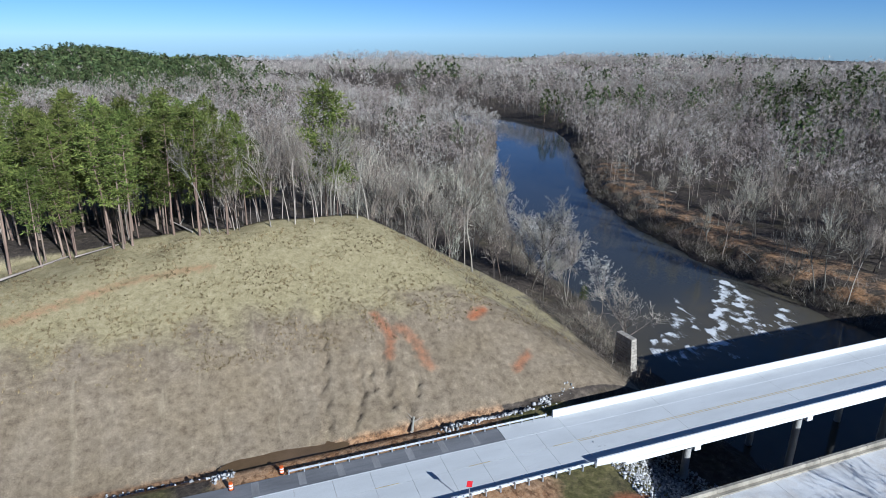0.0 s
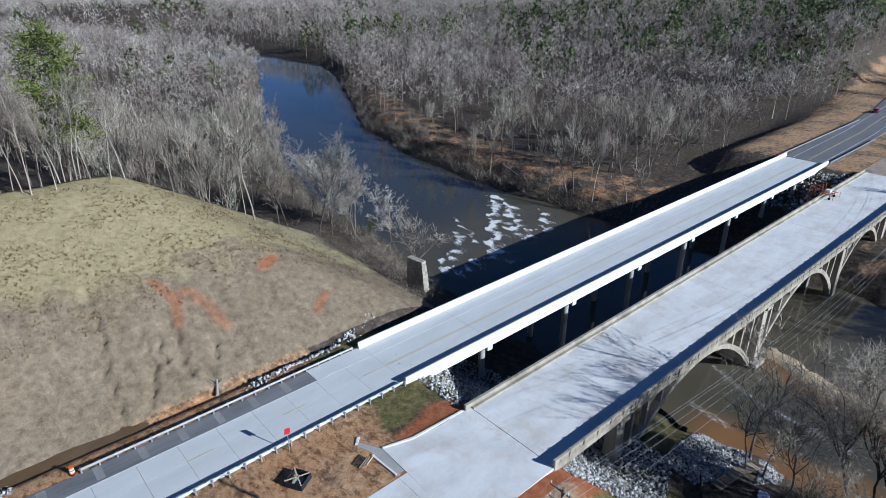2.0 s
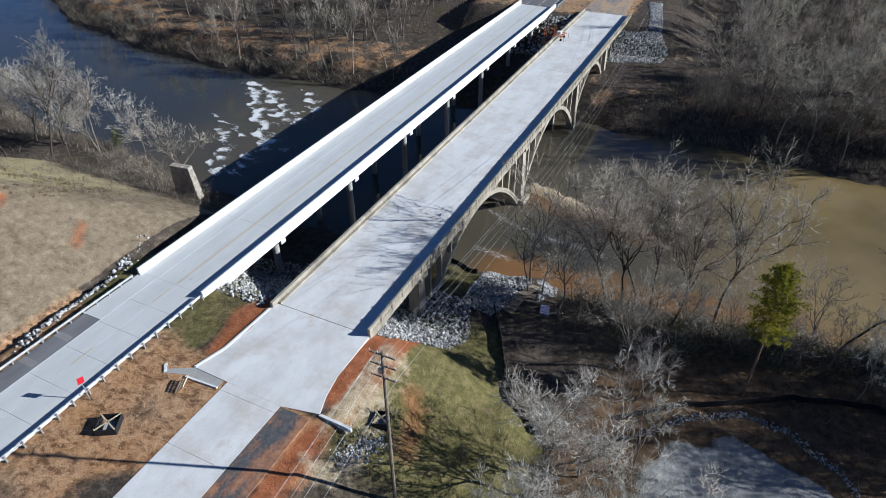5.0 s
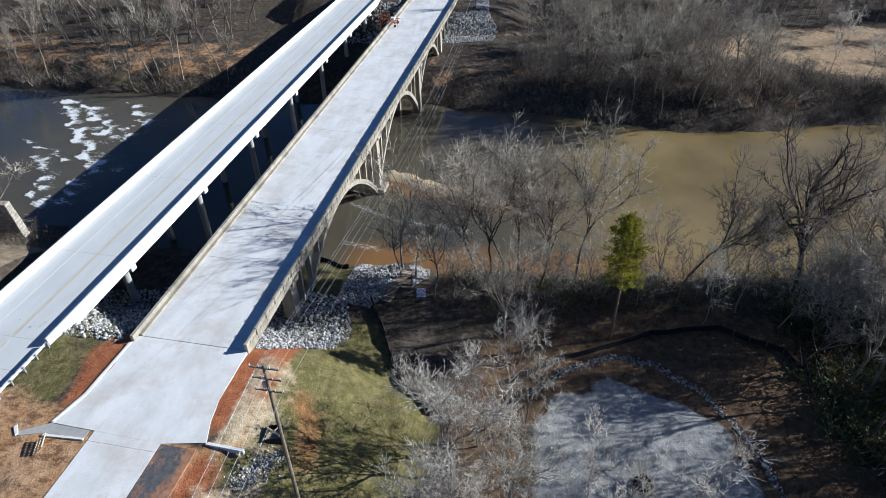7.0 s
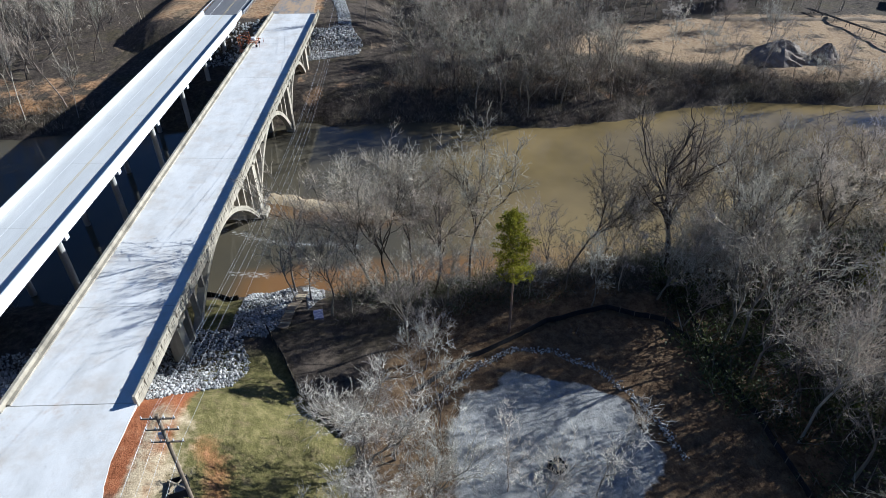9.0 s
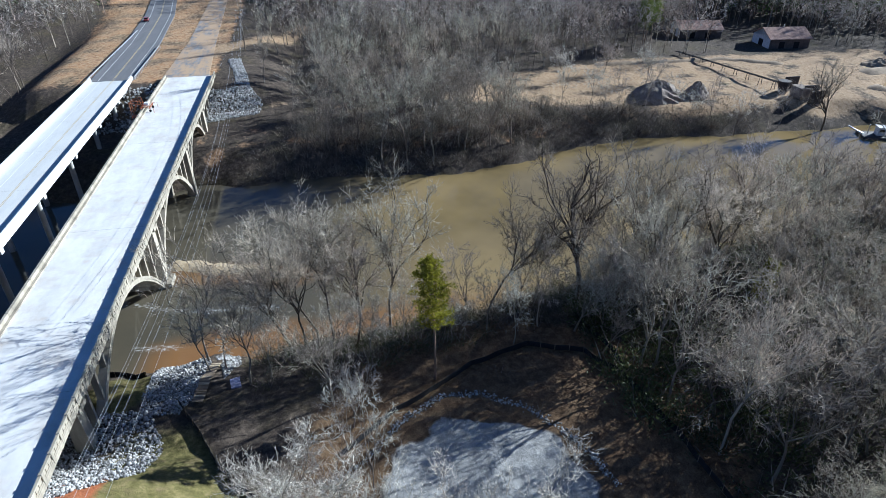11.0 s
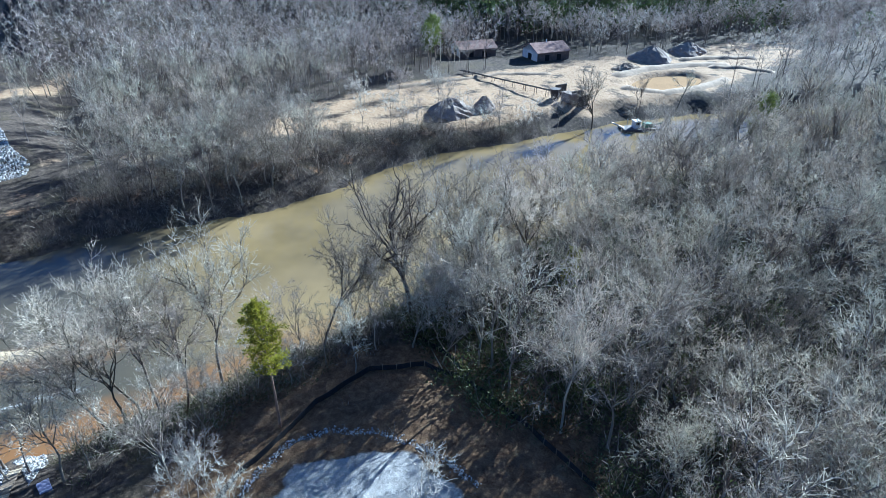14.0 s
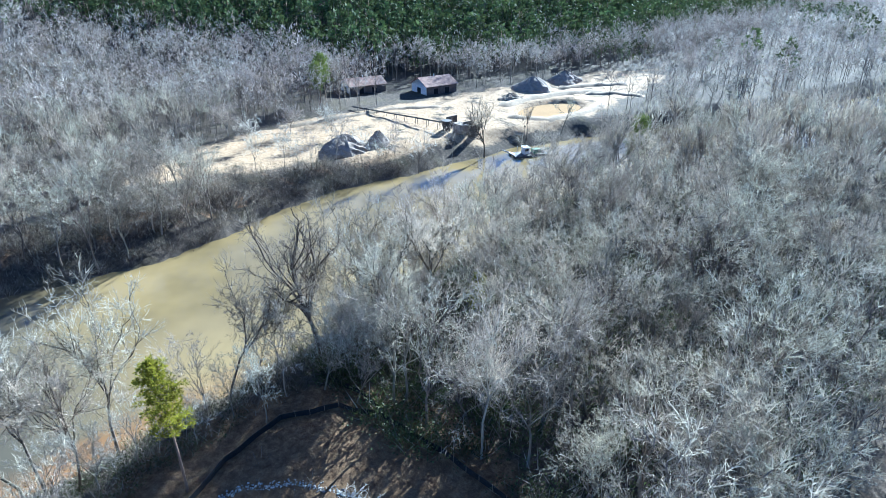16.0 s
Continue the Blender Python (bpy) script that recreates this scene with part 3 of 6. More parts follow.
def build_roads():
    road = thing("road", "new two-lane concrete road with dark asphalt shoulder", "road", kind="structure")
    # concrete slabs with open joints
    xs = np.linspace(-62, 41.39, 23)
    for x0, x1 in zip(xs, xs[1:]):
        for y0, y1 in ((54.9, 59.7), (59.7, 63.2)):
            part("slab", box(x0 + 0.015, x1 - 0.015, y0 + 0.015, y1 - 0.015, -0.35, 0.0), M_NEWDECK, road)
    part("shoulder", box(-62, 32.2, 63.22, 66.0, -0.35, -0.02), M_ASPHALT, road, "dark asphalt shoulder with pale concrete bands")
    for x in (-1.0, 4.6, 9.4, 14.0, 18.6, 23.2, 27.8):
        part("band", box(x, x + 0.9, 63.5, 65.9, -0.1, -0.012), M_BAND, road)
    part("shoulder_slab", box(32.25, 41.37, 63.22, 66.1, -0.35, 0.0), M_NEWDECK, road)
    part("edge_line", box(-62, 41, 62.98, 63.12, -0.02, 0.006), M_WHITE, road)
    part("edge_line", box(-62, 41, 55.9, 56.02, -0.02, 0.006), M_WHITE, road)
    x = -60.0
    while x < 40:
        part("centre_dash", box(x, x + 3.0, 59.75, 59.87, -0.02, 0.006), M_YELLOW, road)
        x += 12.2
    far = thing("road", "dark asphalt road with pale lane lines beyond the bridge", "road", kind="structure")
    pts = [(192.6, 54.2, 66.2), (240, 55.0, 67.3), (290, 58.5, 70.5), (345, 66, 77.5), (430, 80, 92), (560, 106, 118)]
    for (x0, a0, b0), (x1, a1, b1) in zip(pts, pts[1:]):
        part("carriageway", slab_poly([(x0, a0), (x1, a1), (x1, b1), (x0, b0)], -0.4, 0.03), M_FARROAD, far)
        for off, mat, w in ((0.14, M_WHITE, 0.12), (0.80, M_WHITE, 0.12), (0.45, M_YELLOW, 0.12), (0.475, M_YELLOW, 0.12)):
            c0, c1 = a0 + (b0 - a0) * off, a1 + (b1 - a1) * off
            part("line", slab_poly([(x0, c0 - w / 2), (x1, c1 - w / 2), (x1, c1 + w / 2), (x0, c0 + w / 2)], 0.0, 0.04), mat, far)
    old = thing("old_road", "pale concrete approach slab stained with red clay", "road", kind="structure")
    part("approach_slab", slab_poly([(31.2, 42.3), (31.0, 34.3), (31.9, 30.0), (34.4, 30.8), (37.0, 31.2), (44.2, 31.3), (44.2, 45.4), (39.2, 45.2), (35.0, 45.6), (31.3, 46.8)], -0.4, -0.02), M_OLDDECK, old)
    xs = np.arange(-46, 31.5, 7.6)
    for x0, x1 in zip(xs, np.append(xs[1:], 31.2)):
        part("slab", box(x0 + 0.015, x1 - 0.015, 34.4, 41.8, -0.4, -0.03), M_OLDDECK, old)
    part("flume", slab_poly([(30.2, 42.35), (31.15, 42.35), (31.25, 46.75), (29.7, 49.6), (29.2, 49.4), (30.1, 46.6)], -0.4, -0.06), M_PIER, old)
    part("kerb", slab_poly([(29.95, 42.3), (30.15, 42.3), (29.95, 46.6), (29.65, 46.6)], -0.4, 0.08), M_BARRIER, old)
    part("kerb", slab_poly([(29.2, 49.3), (29.5, 49.2), (30.4, 50.0), (30.1, 50.2)], -0.4, 0.05), M_BARRIER, old)
    part("kerb", slab_poly([(31.3, 46.85), (31.4, 46.6), (35.1, 45.5), (43.0, 45.25), (43.0, 45.5), (35.2, 45.8)], -0.4, 0.1), M_BARRIER, old)
    part("kerb", slab_poly([(31.7, 30.0), (32.0, 29.8), (31.9, 26.0), (31.6, 26.0)], -0.6, 0.02), M_BARRIER, old)
    part("asphalt_patch", box(8.0, 30.95, 30.6, 34.35, -0.4, -0.045), M_SMEARED, old, "dark asphalt strip smeared with red clay")
    part("old_far_road", slab_poly([(193.2, 33), (193.2, 46.3), (240, 45.5), (320, 48), (400, 52), (400, 45), (320, 40), (240, 36)], -0.6, -0.17), M_SMEARFAR, old)


build_roads()

# ---- the new beam bridge ----
NX0, NX1 = 41.4, 192.4
CAPS = [57.6, 78.4, 98.8, 119.2, 139.2, 158.6, 177.0]


def build_new_bridge():
    b = thing("beam_bridge", "new white concrete beam bridge on round columns over a river", "bridge", (0, 0, 0))
    part("deck", box(NX0, NX1, 54.4, 66.0, -0.28, 0.0), M_NEWDECK, b, "pale grey concrete deck")
    barrier = [(0, 0), (0.46, 0), (0.46, 0.09), (0.32, 0.34), (0.27, 1.05), (0.04, 1.05), (0, 0.6)]
    segs = np.linspace(NX0 - 0.5, NX1 + 1.0, 16)
    for x0, x1 in zip(segs, segs[1:]):
        part("barrier", profile([(54.37 + y, z - 0.02) for y, z in barrier], x0, x1 - 0.02), M_BARRIER, b)
        part("barrier", profile([(66.05 - y, z - 0.02) for y, z in barrier], x0, x1 - 0.02), M_BARRIER, b)
    for y in (54.42, 65.8):
        part("fascia", box(NX0, NX1, y, y + 0.2, -0.5, -0.02), M_BARRIER, b)
    ends = [NX0] + CAPS + [NX1]
    for y in (54.85, 57.5, 60.2, 62.9, 65.5):
        for x0, x1 in zip(ends, ends[1:]):
            part("girder", profile([(y - 0.35, -0.28), (y + 0.35, -0.28), (y + 0.35, -0.42), (y + 0.1, -0.5), (y + 0.1, -0.8),
                                    (y + 0.3, -0.95), (y + 0.3, -1.12), (y - 0.3, -1.12), (y - 0.3, -0.95), (y - 0.1, -0.8), (y - 0.1, -0.5), (y - 0.35, -0.42)],
                                   x0 + 0.03, x1 - 0.03), M_BARRIER, b)
    for i, x in enumerate(CAPS):
        part("pier_cap", box(x - 0.55, x + 0.55, 54.75, 65.9, -2.15, -1.13, 0.06), M_BARRIER, b)
        for y in (56.6, 64.2):
            base = min(gz(x, y), -3.0) - 0.8
            part("column", rod((x, y, base), (x, y, -2.1), 0.55, n=20), M_PIER, b)
    for x in (NX0 - 0.6, NX1):
        part("abutment", box(x, x + 0.7, 54.5, 65.9, -3.2, -0.3), M_BARRIER, b)
    part("edge_line", box(NX0, NX1, 62.9, 63.04, -0.01, 0.006), M_WHITE, b)
    part("edge_line", box(NX0, NX1, 56.6, 56.74, -0.01, 0.006), M_WHITE, b)
    for y in (59.58, 59.86):
        part("centre_line", box(NX0, NX1, y, y + 0.11, -0.01, 0.006), M_YELLOW, b)
    for x in CAPS:
        part("deck_joint", box(x - 0.03, x + 0.03, 54.8, 65.6, -0.01, 0.004), M_PIER, b)
    return b


build_new_bridge()

# ---- the old arch bridge ----
PIERS = [58.5, 101.5, 139.0, 166.5]
OY0, OY1 = 31.2, 45.6


def arch_z(x, x0, x1, spring, crown):
    k = (2 * (x - x0) / (x1 - x0) - 1)
    return spring + (crown - spring) * (1 - k * k)


def build_old_bridge():
    b = thing("arch_bridge", "old open-spandrel concrete arch bridge with weathered railing", "bridge")
    X0, X1 = 44.3, 193.0
    part("deck", box(X0, X1, OY0 + 0.35, OY1 - 0.1, -0.45, -0.02), M_OLDDECK, b, "bare pale concrete deck without markings")
    # parapet on the upstream side
    segs = np.linspace(X0 - 1, X1, 19)
    for x0, x1 in zip(segs, segs[1:]):
        part("parapet", box(x0, x1 - 0.02, OY1 - 0.55, OY1 - 0.1, -0.1, 0.75, 0.05), M_OLDCONC, b)
    part("kerb", box(X0, X1, OY1 - 1.0, OY1 - 0.56, -0.03, 0.2), M_OLDCONC, b)
    # railing on the downstream side: posts, rails and small balusters
    n = 56
    xs = np.linspace(X0, X1, n)
    for i, x in enumerate(xs):
        part("rail_post", box(x - 0.2, x + 0.2, OY0 - 0.05, OY0 + 0.35, -0.5, 1.1, 0.04), M_OLDCONC, b)
    for x0, x1 in zip(xs, xs[1:]):
        part("top_rail", box(x0 + 0.2, x1 - 0.2, OY0 + 0.02, OY0 + 0.3, 0.80, 1.02), M_OLDCONC, b)
        part("bottom_rail", box(x0 + 0.2, x1 - 0.2, OY0 + 0.02, OY0 + 0.3, 0.02, 0.20), M_OLDCONC, b)
        part("rail_panel", box(x0 + 0.2, x1 - 0.2, OY0 + 0.12, OY0 + 0.22, 0.2, 0.8), M_OLDCONC, b)
        for x in np.linspace(x0 + 0.2, x1 - 0.2, 4)[1:-1]:
            part("baluster", box(x - 0.06, x + 0.06, OY0 + 0.05, OY0 + 0.121, 0.2, 0.8), M_OLDCONC, b)
    part("edge_beam", box(X0, X1, OY0, OY0 + 0.5, -0.75, -0.02), M_OLDCONC, b)
    part("edge_beam", box(X0, X1, OY1 - 0.5, OY1 - 0.12, -0.75, -0.46), M_OLDCONC, b)
    ribs = (OY0 + 1.3, OY0 + 6.6, OY1 - 2.4)
    for (x0, x1) in zip(PIERS, PIERS[1:]):
        span = x1 - x0
        spring, crown = -1.7 - 0.245 * span, -1.35
        a0, a1 = x0 + 1.0, x1 - 1.0
        for y in ribs:
            bm = bmesh.new()
            loops = []
            for x in np.linspace(a0, a1, 29):
                z = arch_z(x, a0, a1, spring, crown)
                k = abs(2 * (x - a0) / (a1 - a0) - 1)
                h = 0.75 + 0.75 * k * k
                loops.append([bm.verts.new(v) for v in ((x, y - 0.55, z), (x, y + 0.55, z), (x, y + 0.55, z - h), (x, y - 0.55, z - h))])
            for p, q in zip(loops, loops[1:]):
                for i in range(4):
                    bm.faces.new((p[i], p[(i + 1) % 4], q[(i + 1) % 4], q[i]))
            bm.faces.new(loops[0][::-1]), bm.faces.new(loops[-1])
            bmesh.ops.recalc_face_normals(bm, faces=bm.faces[:])
            part("arch_rib", bm, M_OLDCONC, b)
        m = int(round(span / 3.6))
        for x in np.linspace(x0, x1, m + 1)[1:-1]:
            z = arch_z(x, a0, a1, spring, crown)
            part("cross_beam", box(x - 0.2, x + 0.2, OY0 + 0.1, OY1 - 0.3, -1.05, -0.46), M_OLDCONC, b)
            if z < -1.9:
                for y in ribs:
                    part("spandrel_column", box(x - 0.25, x + 0.25, y - 0.4, y + 0.4, z - 0.3, -1.0), M_OLDCONC, b)
    for i, x in enumerate(PIERS):
        for y in ribs:
            base = min(gz(x, y) - 0.6, WATER - 1.2) if 75 < x < 142 else gz(x, y) - 0.8
            part("pier_leg", profile([(y - 0.7, -0.5), (y + 0.7, -0.5), (y + 1.0, base), (y - 1.0, base)], x - 0.9, x + 0.9), M_OLDCONC, b)
        part("pier_cap", box(x - 1.1, x + 1.1, OY0 + 0.0, OY1 - 0.3, -1.6, -0.47, 0.05), M_OLDCONC, b)
        if 75 < x < 120:
            part("footing", box(x - 1.8, x + 1.8, OY0 - 0.6, OY1, WATER - 1.5, WATER + 0.9, 0.1), M_OLDCONC, b)
    for x0, x1 in ((44.0, 45.0), (192.2, 193.2)):
        part("abutment", box(x0, x1, OY0 + 0.2, OY1 - 0.1, -4.0, -0.46), M_OLDCONC, b)
    for x in np.arange(48, 58, 4.2):
        part("cross_beam", box(x - 0.2, x + 0.2, OY0 + 0.1, OY1 - 0.3, -1.0, -0.46), M_OLDCONC, b)
    for x in np.arange(170, 192, 4.2):
        part("cross_beam", box(x - 0.2, x + 0.2, OY0 + 0.1, OY1 - 0.3, -1.0, -0.46), M_OLDCONC, b)
        part("spandrel_column", box(x - 0.25, x + 0.25, OY0 + 0.9, OY0 + 1.7, gz(x, OY0) - 0.6, -1.0), M_OLDCONC, b)
    for x in (60, 100, 140, 165):
        part("deck_joint", box(x - 0.03, x + 0.03, OY0 + 0.5, OY1 - 1, -0.1, -0.014), M_PIER, b)
    return b


build_old_bridge()


# ---- trees ----
class Tri:
    """Collects triangles; every one has a material number."""

    def __init__(self):
        self.v, self.f, self.m = [], [], []

    def tube(self, pts, radii, n=5, mat=0):
        base = len(self.v)
        for i, p in enumerate(pts):
            d = (pts[min(i + 1, len(pts) - 1)] - pts[max(i - 1, 0)])
            d = d / (np.linalg.norm(d) + 1e-9)
            u = np.cross(d, (0.3, 0.9, 0.2))
            u = u / (np.linalg.norm(u) + 1e-9)
            w = np.cross(d, u)
            for k in range(n):
                a = 6.2832 * k / n
                self.v.append(p + radii[i] * (math.cos(a) * u + math.sin(a) * w))
        for i in range(len(pts) - 1):
            for k in range(n):
                a, b = base + i * n + k, base + i * n + (k + 1) % n
                self.f += [(a, b, b + n), (a, b + n, a + n)]
                self.m += [mat, mat]

    def spike(self, p, d, length, width, mat=1):
        """A twig: one slender triangle."""
        u = np.cross(d, np.random.normal(size=3))
        u = u / (np.linalg.norm(u) + 1e-9) * width / 2
        b = len(self.v)
        self.v += [p - u, p + u, p + d * length]
        self.f.append((b, b + 1, b + 2))
        self.m.append(mat)

    def flake(self, p, size, mat=1, d=None):
        """A tuft of needles or small leaves: one triangle."""
        a = np.random.normal(size=3) if d is None else d + 0.4 * np.random.normal(size=3)
        a = a / np.linalg.norm(a)
        u = np.cross(a, np.random.normal(size=3))
        u = u / (np.linalg.norm(u) + 1e-9)
        b = len(self.v)
        self.v += [p - u * size * 0.4, p + u * size * 0.4, p + a * size]
        self.f.append((b, b + 1, b + 2))
        self.m.append(mat)

    def arrays(self):
        return np.array(self.v), np.array(self.f), np.array(self.m)


def unit(v):
    return v / (np.linalg.norm(v) + 1e-9)


def bent(p, d, length, n, wander, lift=0.0):
    pts = [p]
    for _ in range(n):
        d = unit(d + np.random.normal(size=3) * wander + np.array((0, 0, lift)))
        pts.append(pts[-1] + d * length / n)
    return pts, d


def grown_tree(height, seed, fork=0.28, wide=0.55, r0=0.25, lean=0.05, kids=(5, 4, 4, 5, 4), fine=0.026, stems=1, slim=4, tight=1.0, narrow=1.0):
    """A leafless tree grown by forking: trunk, limbs, branches, then sprays of fine twigs; from the level slim on all are slender triangles."""
    np.random.seed(seed)
    t = Tri()
    up = np.array((0, 0, 1.0))
    last = len(kids)

    def grow(p, d, length, r, lev):
        if lev >= slim:
            t.spike(p, d, length * 1.1, fine * (1.0 + 0.5 * (last - lev)), 1 if lev >= last - 1 else 0)
            pts = [p, p + d * length * 0.5, p + d * length]
        else:
            pts, d = bent(p, d, length, 4 if lev < 2 else 3, 0.13 + 0.07 * lev, 0.04)
            n = len(pts) - 1
            t.tube(pts, [max(r * (1 - 0.5 * i / n), 0.012) for i in range(n + 1)], 6 if lev == 0 else (4 if lev < 3 else 3))
        if lev == last:
            return
        n = len(pts) - 1
        for k in range(kids[lev]):
            w = n if (k == 0 and lev > 0) else n * (np.random.uniform(0.30, 1.0) if lev else np.random.uniform(0.8, 1.0))
            j = min(int(w), n - 1)
            q = pts[j] + (pts[j + 1] - pts[j]) * (w - j)
            a = np.random.normal(size=3)
            side = unit(a - d * np.dot(a, d))
            turn = (0.25 if k == 0 else np.random.uniform(0.5, 1.1)) * (wide, 0.8 * tight, 0.95 * tight, 1.3, 1.5)[min(lev, 4)]
            nd = unit(d + side * turn + up * (0.30 if lev < 2 else 0.12))
            ln = length * (np.random.uniform(0.5, 0.75) if lev < 2 else np.random.uniform(0.36, 0.60)) if lev else height * (1 - fork) * np.random.uniform(0.34, 0.50)
            grow(q, nd, ln, r * (0.62 if k == 0 else 0.45), lev + 1)

    for _ in range(stems):
        d = unit(np.array((np.random.normal() * lean, np.random.normal() * lean, 1.0)))
        grow(np.zeros(3), d, height * fork * np.random.uniform(0.8, 1.2), r0 / math.sqrt(stems), 0)
    v, f, m = t.arrays()
    return v * (height / v[:, 2].max()) * np.array((narrow, narrow, 1.0)), f, m


def dome_tree(height, radius, clumps, twigs, length, width, seed, base=0.35):
    """A leafless tree for the distance: a mast, limbs, and clumps of short twigs over a domed crown."""
    np.random.seed(seed)
    t = Tri()
    t.tube([np.zeros(3), np.array((np.random.normal() * 0.4, np.random.normal() * 0.4, height * 0.8))], [0.15, 0.05], 3)
    half = height * (1 - base) / 2
    mid = np.array((0, 0, height - half))
    squash = np.random.uniform(0.8, 1.2, 2)
    for k in range(clumps):
        cz = 1 - 1.55 * (k + 0.5) / clumps
        a = k * 2.39996 + np.random.uniform(-0.4, 0.4)
        rr = math.sqrt(max(0.0, 1 - cz * cz))
        out = np.array((math.cos(a) * rr * radius * squash[0], math.sin(a) * rr * radius * squash[1], cz * half))
        c = mid + out * np.random.uniform(0.55, 0.9)
        foot = np.array((0, 0, max(base * height, c[2] - 0.8 * np.hypot(c[0], c[1]) - 1)))
        if width < 0.5:
            t.spike(foot, unit(c - foot), np.linalg.norm(c - foot) * 1.1, 0.14, 0)
        for _ in range(twigs):
            d = unit(unit(out) * 0.6 + np.random.normal(size=3) * 0.55 + np.array((0, 0, 0.45)))
            t.spike(c + np.random.normal(size=3) * length * 0.38 - d * length * 0.4, d, length * np.random.uniform(0.7, 1.3), width * np.random.uniform(0.6, 1.4))
    return t.arrays()


def pine_tree(height, crown, whorls, tufts, size, seed, bottom=0.45, thin=0.5):
    """A loblolly-like pine: bare mast, and limbs that carry close clumps of needle tufts."""
    np.random.seed(seed)
    t = Tri()
    r0 = height * 0.0105
    pts, _ = bent(np.zeros(3), unit(np.array((np.random.normal() * 0.03, np.random.normal() * 0.03, 1))), height * 0.97, 6, 0.02, 0.03)
    t.tube(pts, [r0 * (1 - 0.15 * i) for i in range(7)], 6)
    for k in range(whorls):
        h = bottom + (1 - bottom) * (k + 0.3) / whorls
        i = min(h * 6, 5.99)
        p = pts[int(i)] + (pts[int(i) + 1] - pts[int(i)]) * (i - int(i))
        shape = math.sin(math.pi * min(1, (h - bottom) / (1 - bottom) * 0.66 + 0.28)) ** 0.7
        a = k * 2.4 + np.random.uniform(-0.6, 0.6)
        ln = crown * shape * np.random.uniform(0.65, 1.12)
        lp, ld = bent(p, unit(np.array((math.cos(a), math.sin(a), np.random.uniform(0.0, 0.5)))), ln, 3, 0.12, 0.06)
        t.tube(lp, [r0 * 0.2, r0 * 0.15, r0 * 0.1, r0 * 0.04], 3)
        clumps = [lp[0] + (lp[-1] - lp[0]) * w + np.random.normal(size=3) * crown * 0.07 for w in (0.45, 0.72, 0.98)]
        for n in range(tufts):
            c = clumps[n % 3]
            o = np.random.normal(size=3) * np.array((0.12, 0.12, 0.08)) * crown
            t.spike(c + o * 0.5, unit(o + np.array((0, 0, 0.35)) * crown * 0.1), size * np.random.uniform(0.7, 1.3), size * thin)
    for _ in range(tufts * 2):
        o = np.random.normal(size=3) * np.array((0.10, 0.10, 0.16)) * crown
        t.spike(pts[-1] + o * 0.8, unit(o + np.array((0, 0, 0.3))), size, size * thin)
    return t.arrays()


def small_pine(height, crown, tufts, size, seed, bottom):
    np.random.seed(seed)
    t = Tri()
    t.tube([np.zeros(3), np.array((0, 0, height * 0.95))], [height * 0.0105, height * 0.003], 3)
    for k in range(tufts):
        h = bottom + (1 - bottom) * ((k + 0.5) / tufts) ** 0.85
        w = crown * math.sin(math.pi * min(1, (h - bottom) / (1 - bottom) * 0.72 + 0.25)) ** 0.8
        a, r = np.random.uniform(0, 6.28), np.random.uniform(0.25, 1.0) ** 0.6
        p = np.array((math.cos(a) * w * r, math.sin(a) * w * r, h * height))
        t.flake(p, size * np.random.uniform(0.7, 1.25), 1, np.array((math.cos(a), math.sin(a), 0.5)) * 0.6)
    return t.arrays()


def shrub(size, twigs, w, seed, green=0):
    np.random.seed(seed)
    t = Tri()
    for k in range(5):
        a = k * 1.3
        pts, _ = bent(np.array((math.cos(a) * 0.2, math.sin(a) * 0.2, -0.2)) * size, unit(np.array((math.cos(a), math.sin(a), 1.6))), size * 0.9, 3, 0.15)
        t.spike(pts[0], unit(pts[-1] - pts[0]), size * 0.95, size * 0.05, 0)
        for _ in range(twigs // 5):
            p = pts[np.random.randint(1, 4)] + np.random.normal(size=3) * size * 0.16
            if green:
                t.flake(p, size * 0.085)
            else:
                t.spike(p, unit(np.random.normal(size=3) + np.array((0, 0, 0.8))), size * np.random.uniform(0.2, 0.5), w)
    return t.arrays()


def plant_meshes(name, arr, mats):
    """The two meshes of a tree: trunk with limbs, and crown."""
    v, f, m = arr
    out = []
    for k, part_name in ((0, "trunk"), (1, "crown")):
        sel = f[m == k]
        used, inv = np.unique(sel, return_inverse=True)
        ob = link_mesh(name + "_" + part_name, v[used], inv.reshape(-1, 3), mats[k])
        me = ob.data
        bpy.data.objects.remove(ob)
        out.append(me)
    return out


def plant(name, meshes, at, turn, scale, label, category, group="", tilt=0.0):
    ob = new(name)
    ob.empty_display_size = 0.3
    ob.matrix_world = pose(*at, tilt, 0, 0) @ pose(0, 0, 0, 0, 0, turn) @ Matrix.Diagonal((scale, scale, scale, 1))
    tagged(ob, label, category, group)
    for part_name, me in zip(("trunk", "crown"), meshes):
        c = new(part_name, me)
        c.parent = ob
    return ob


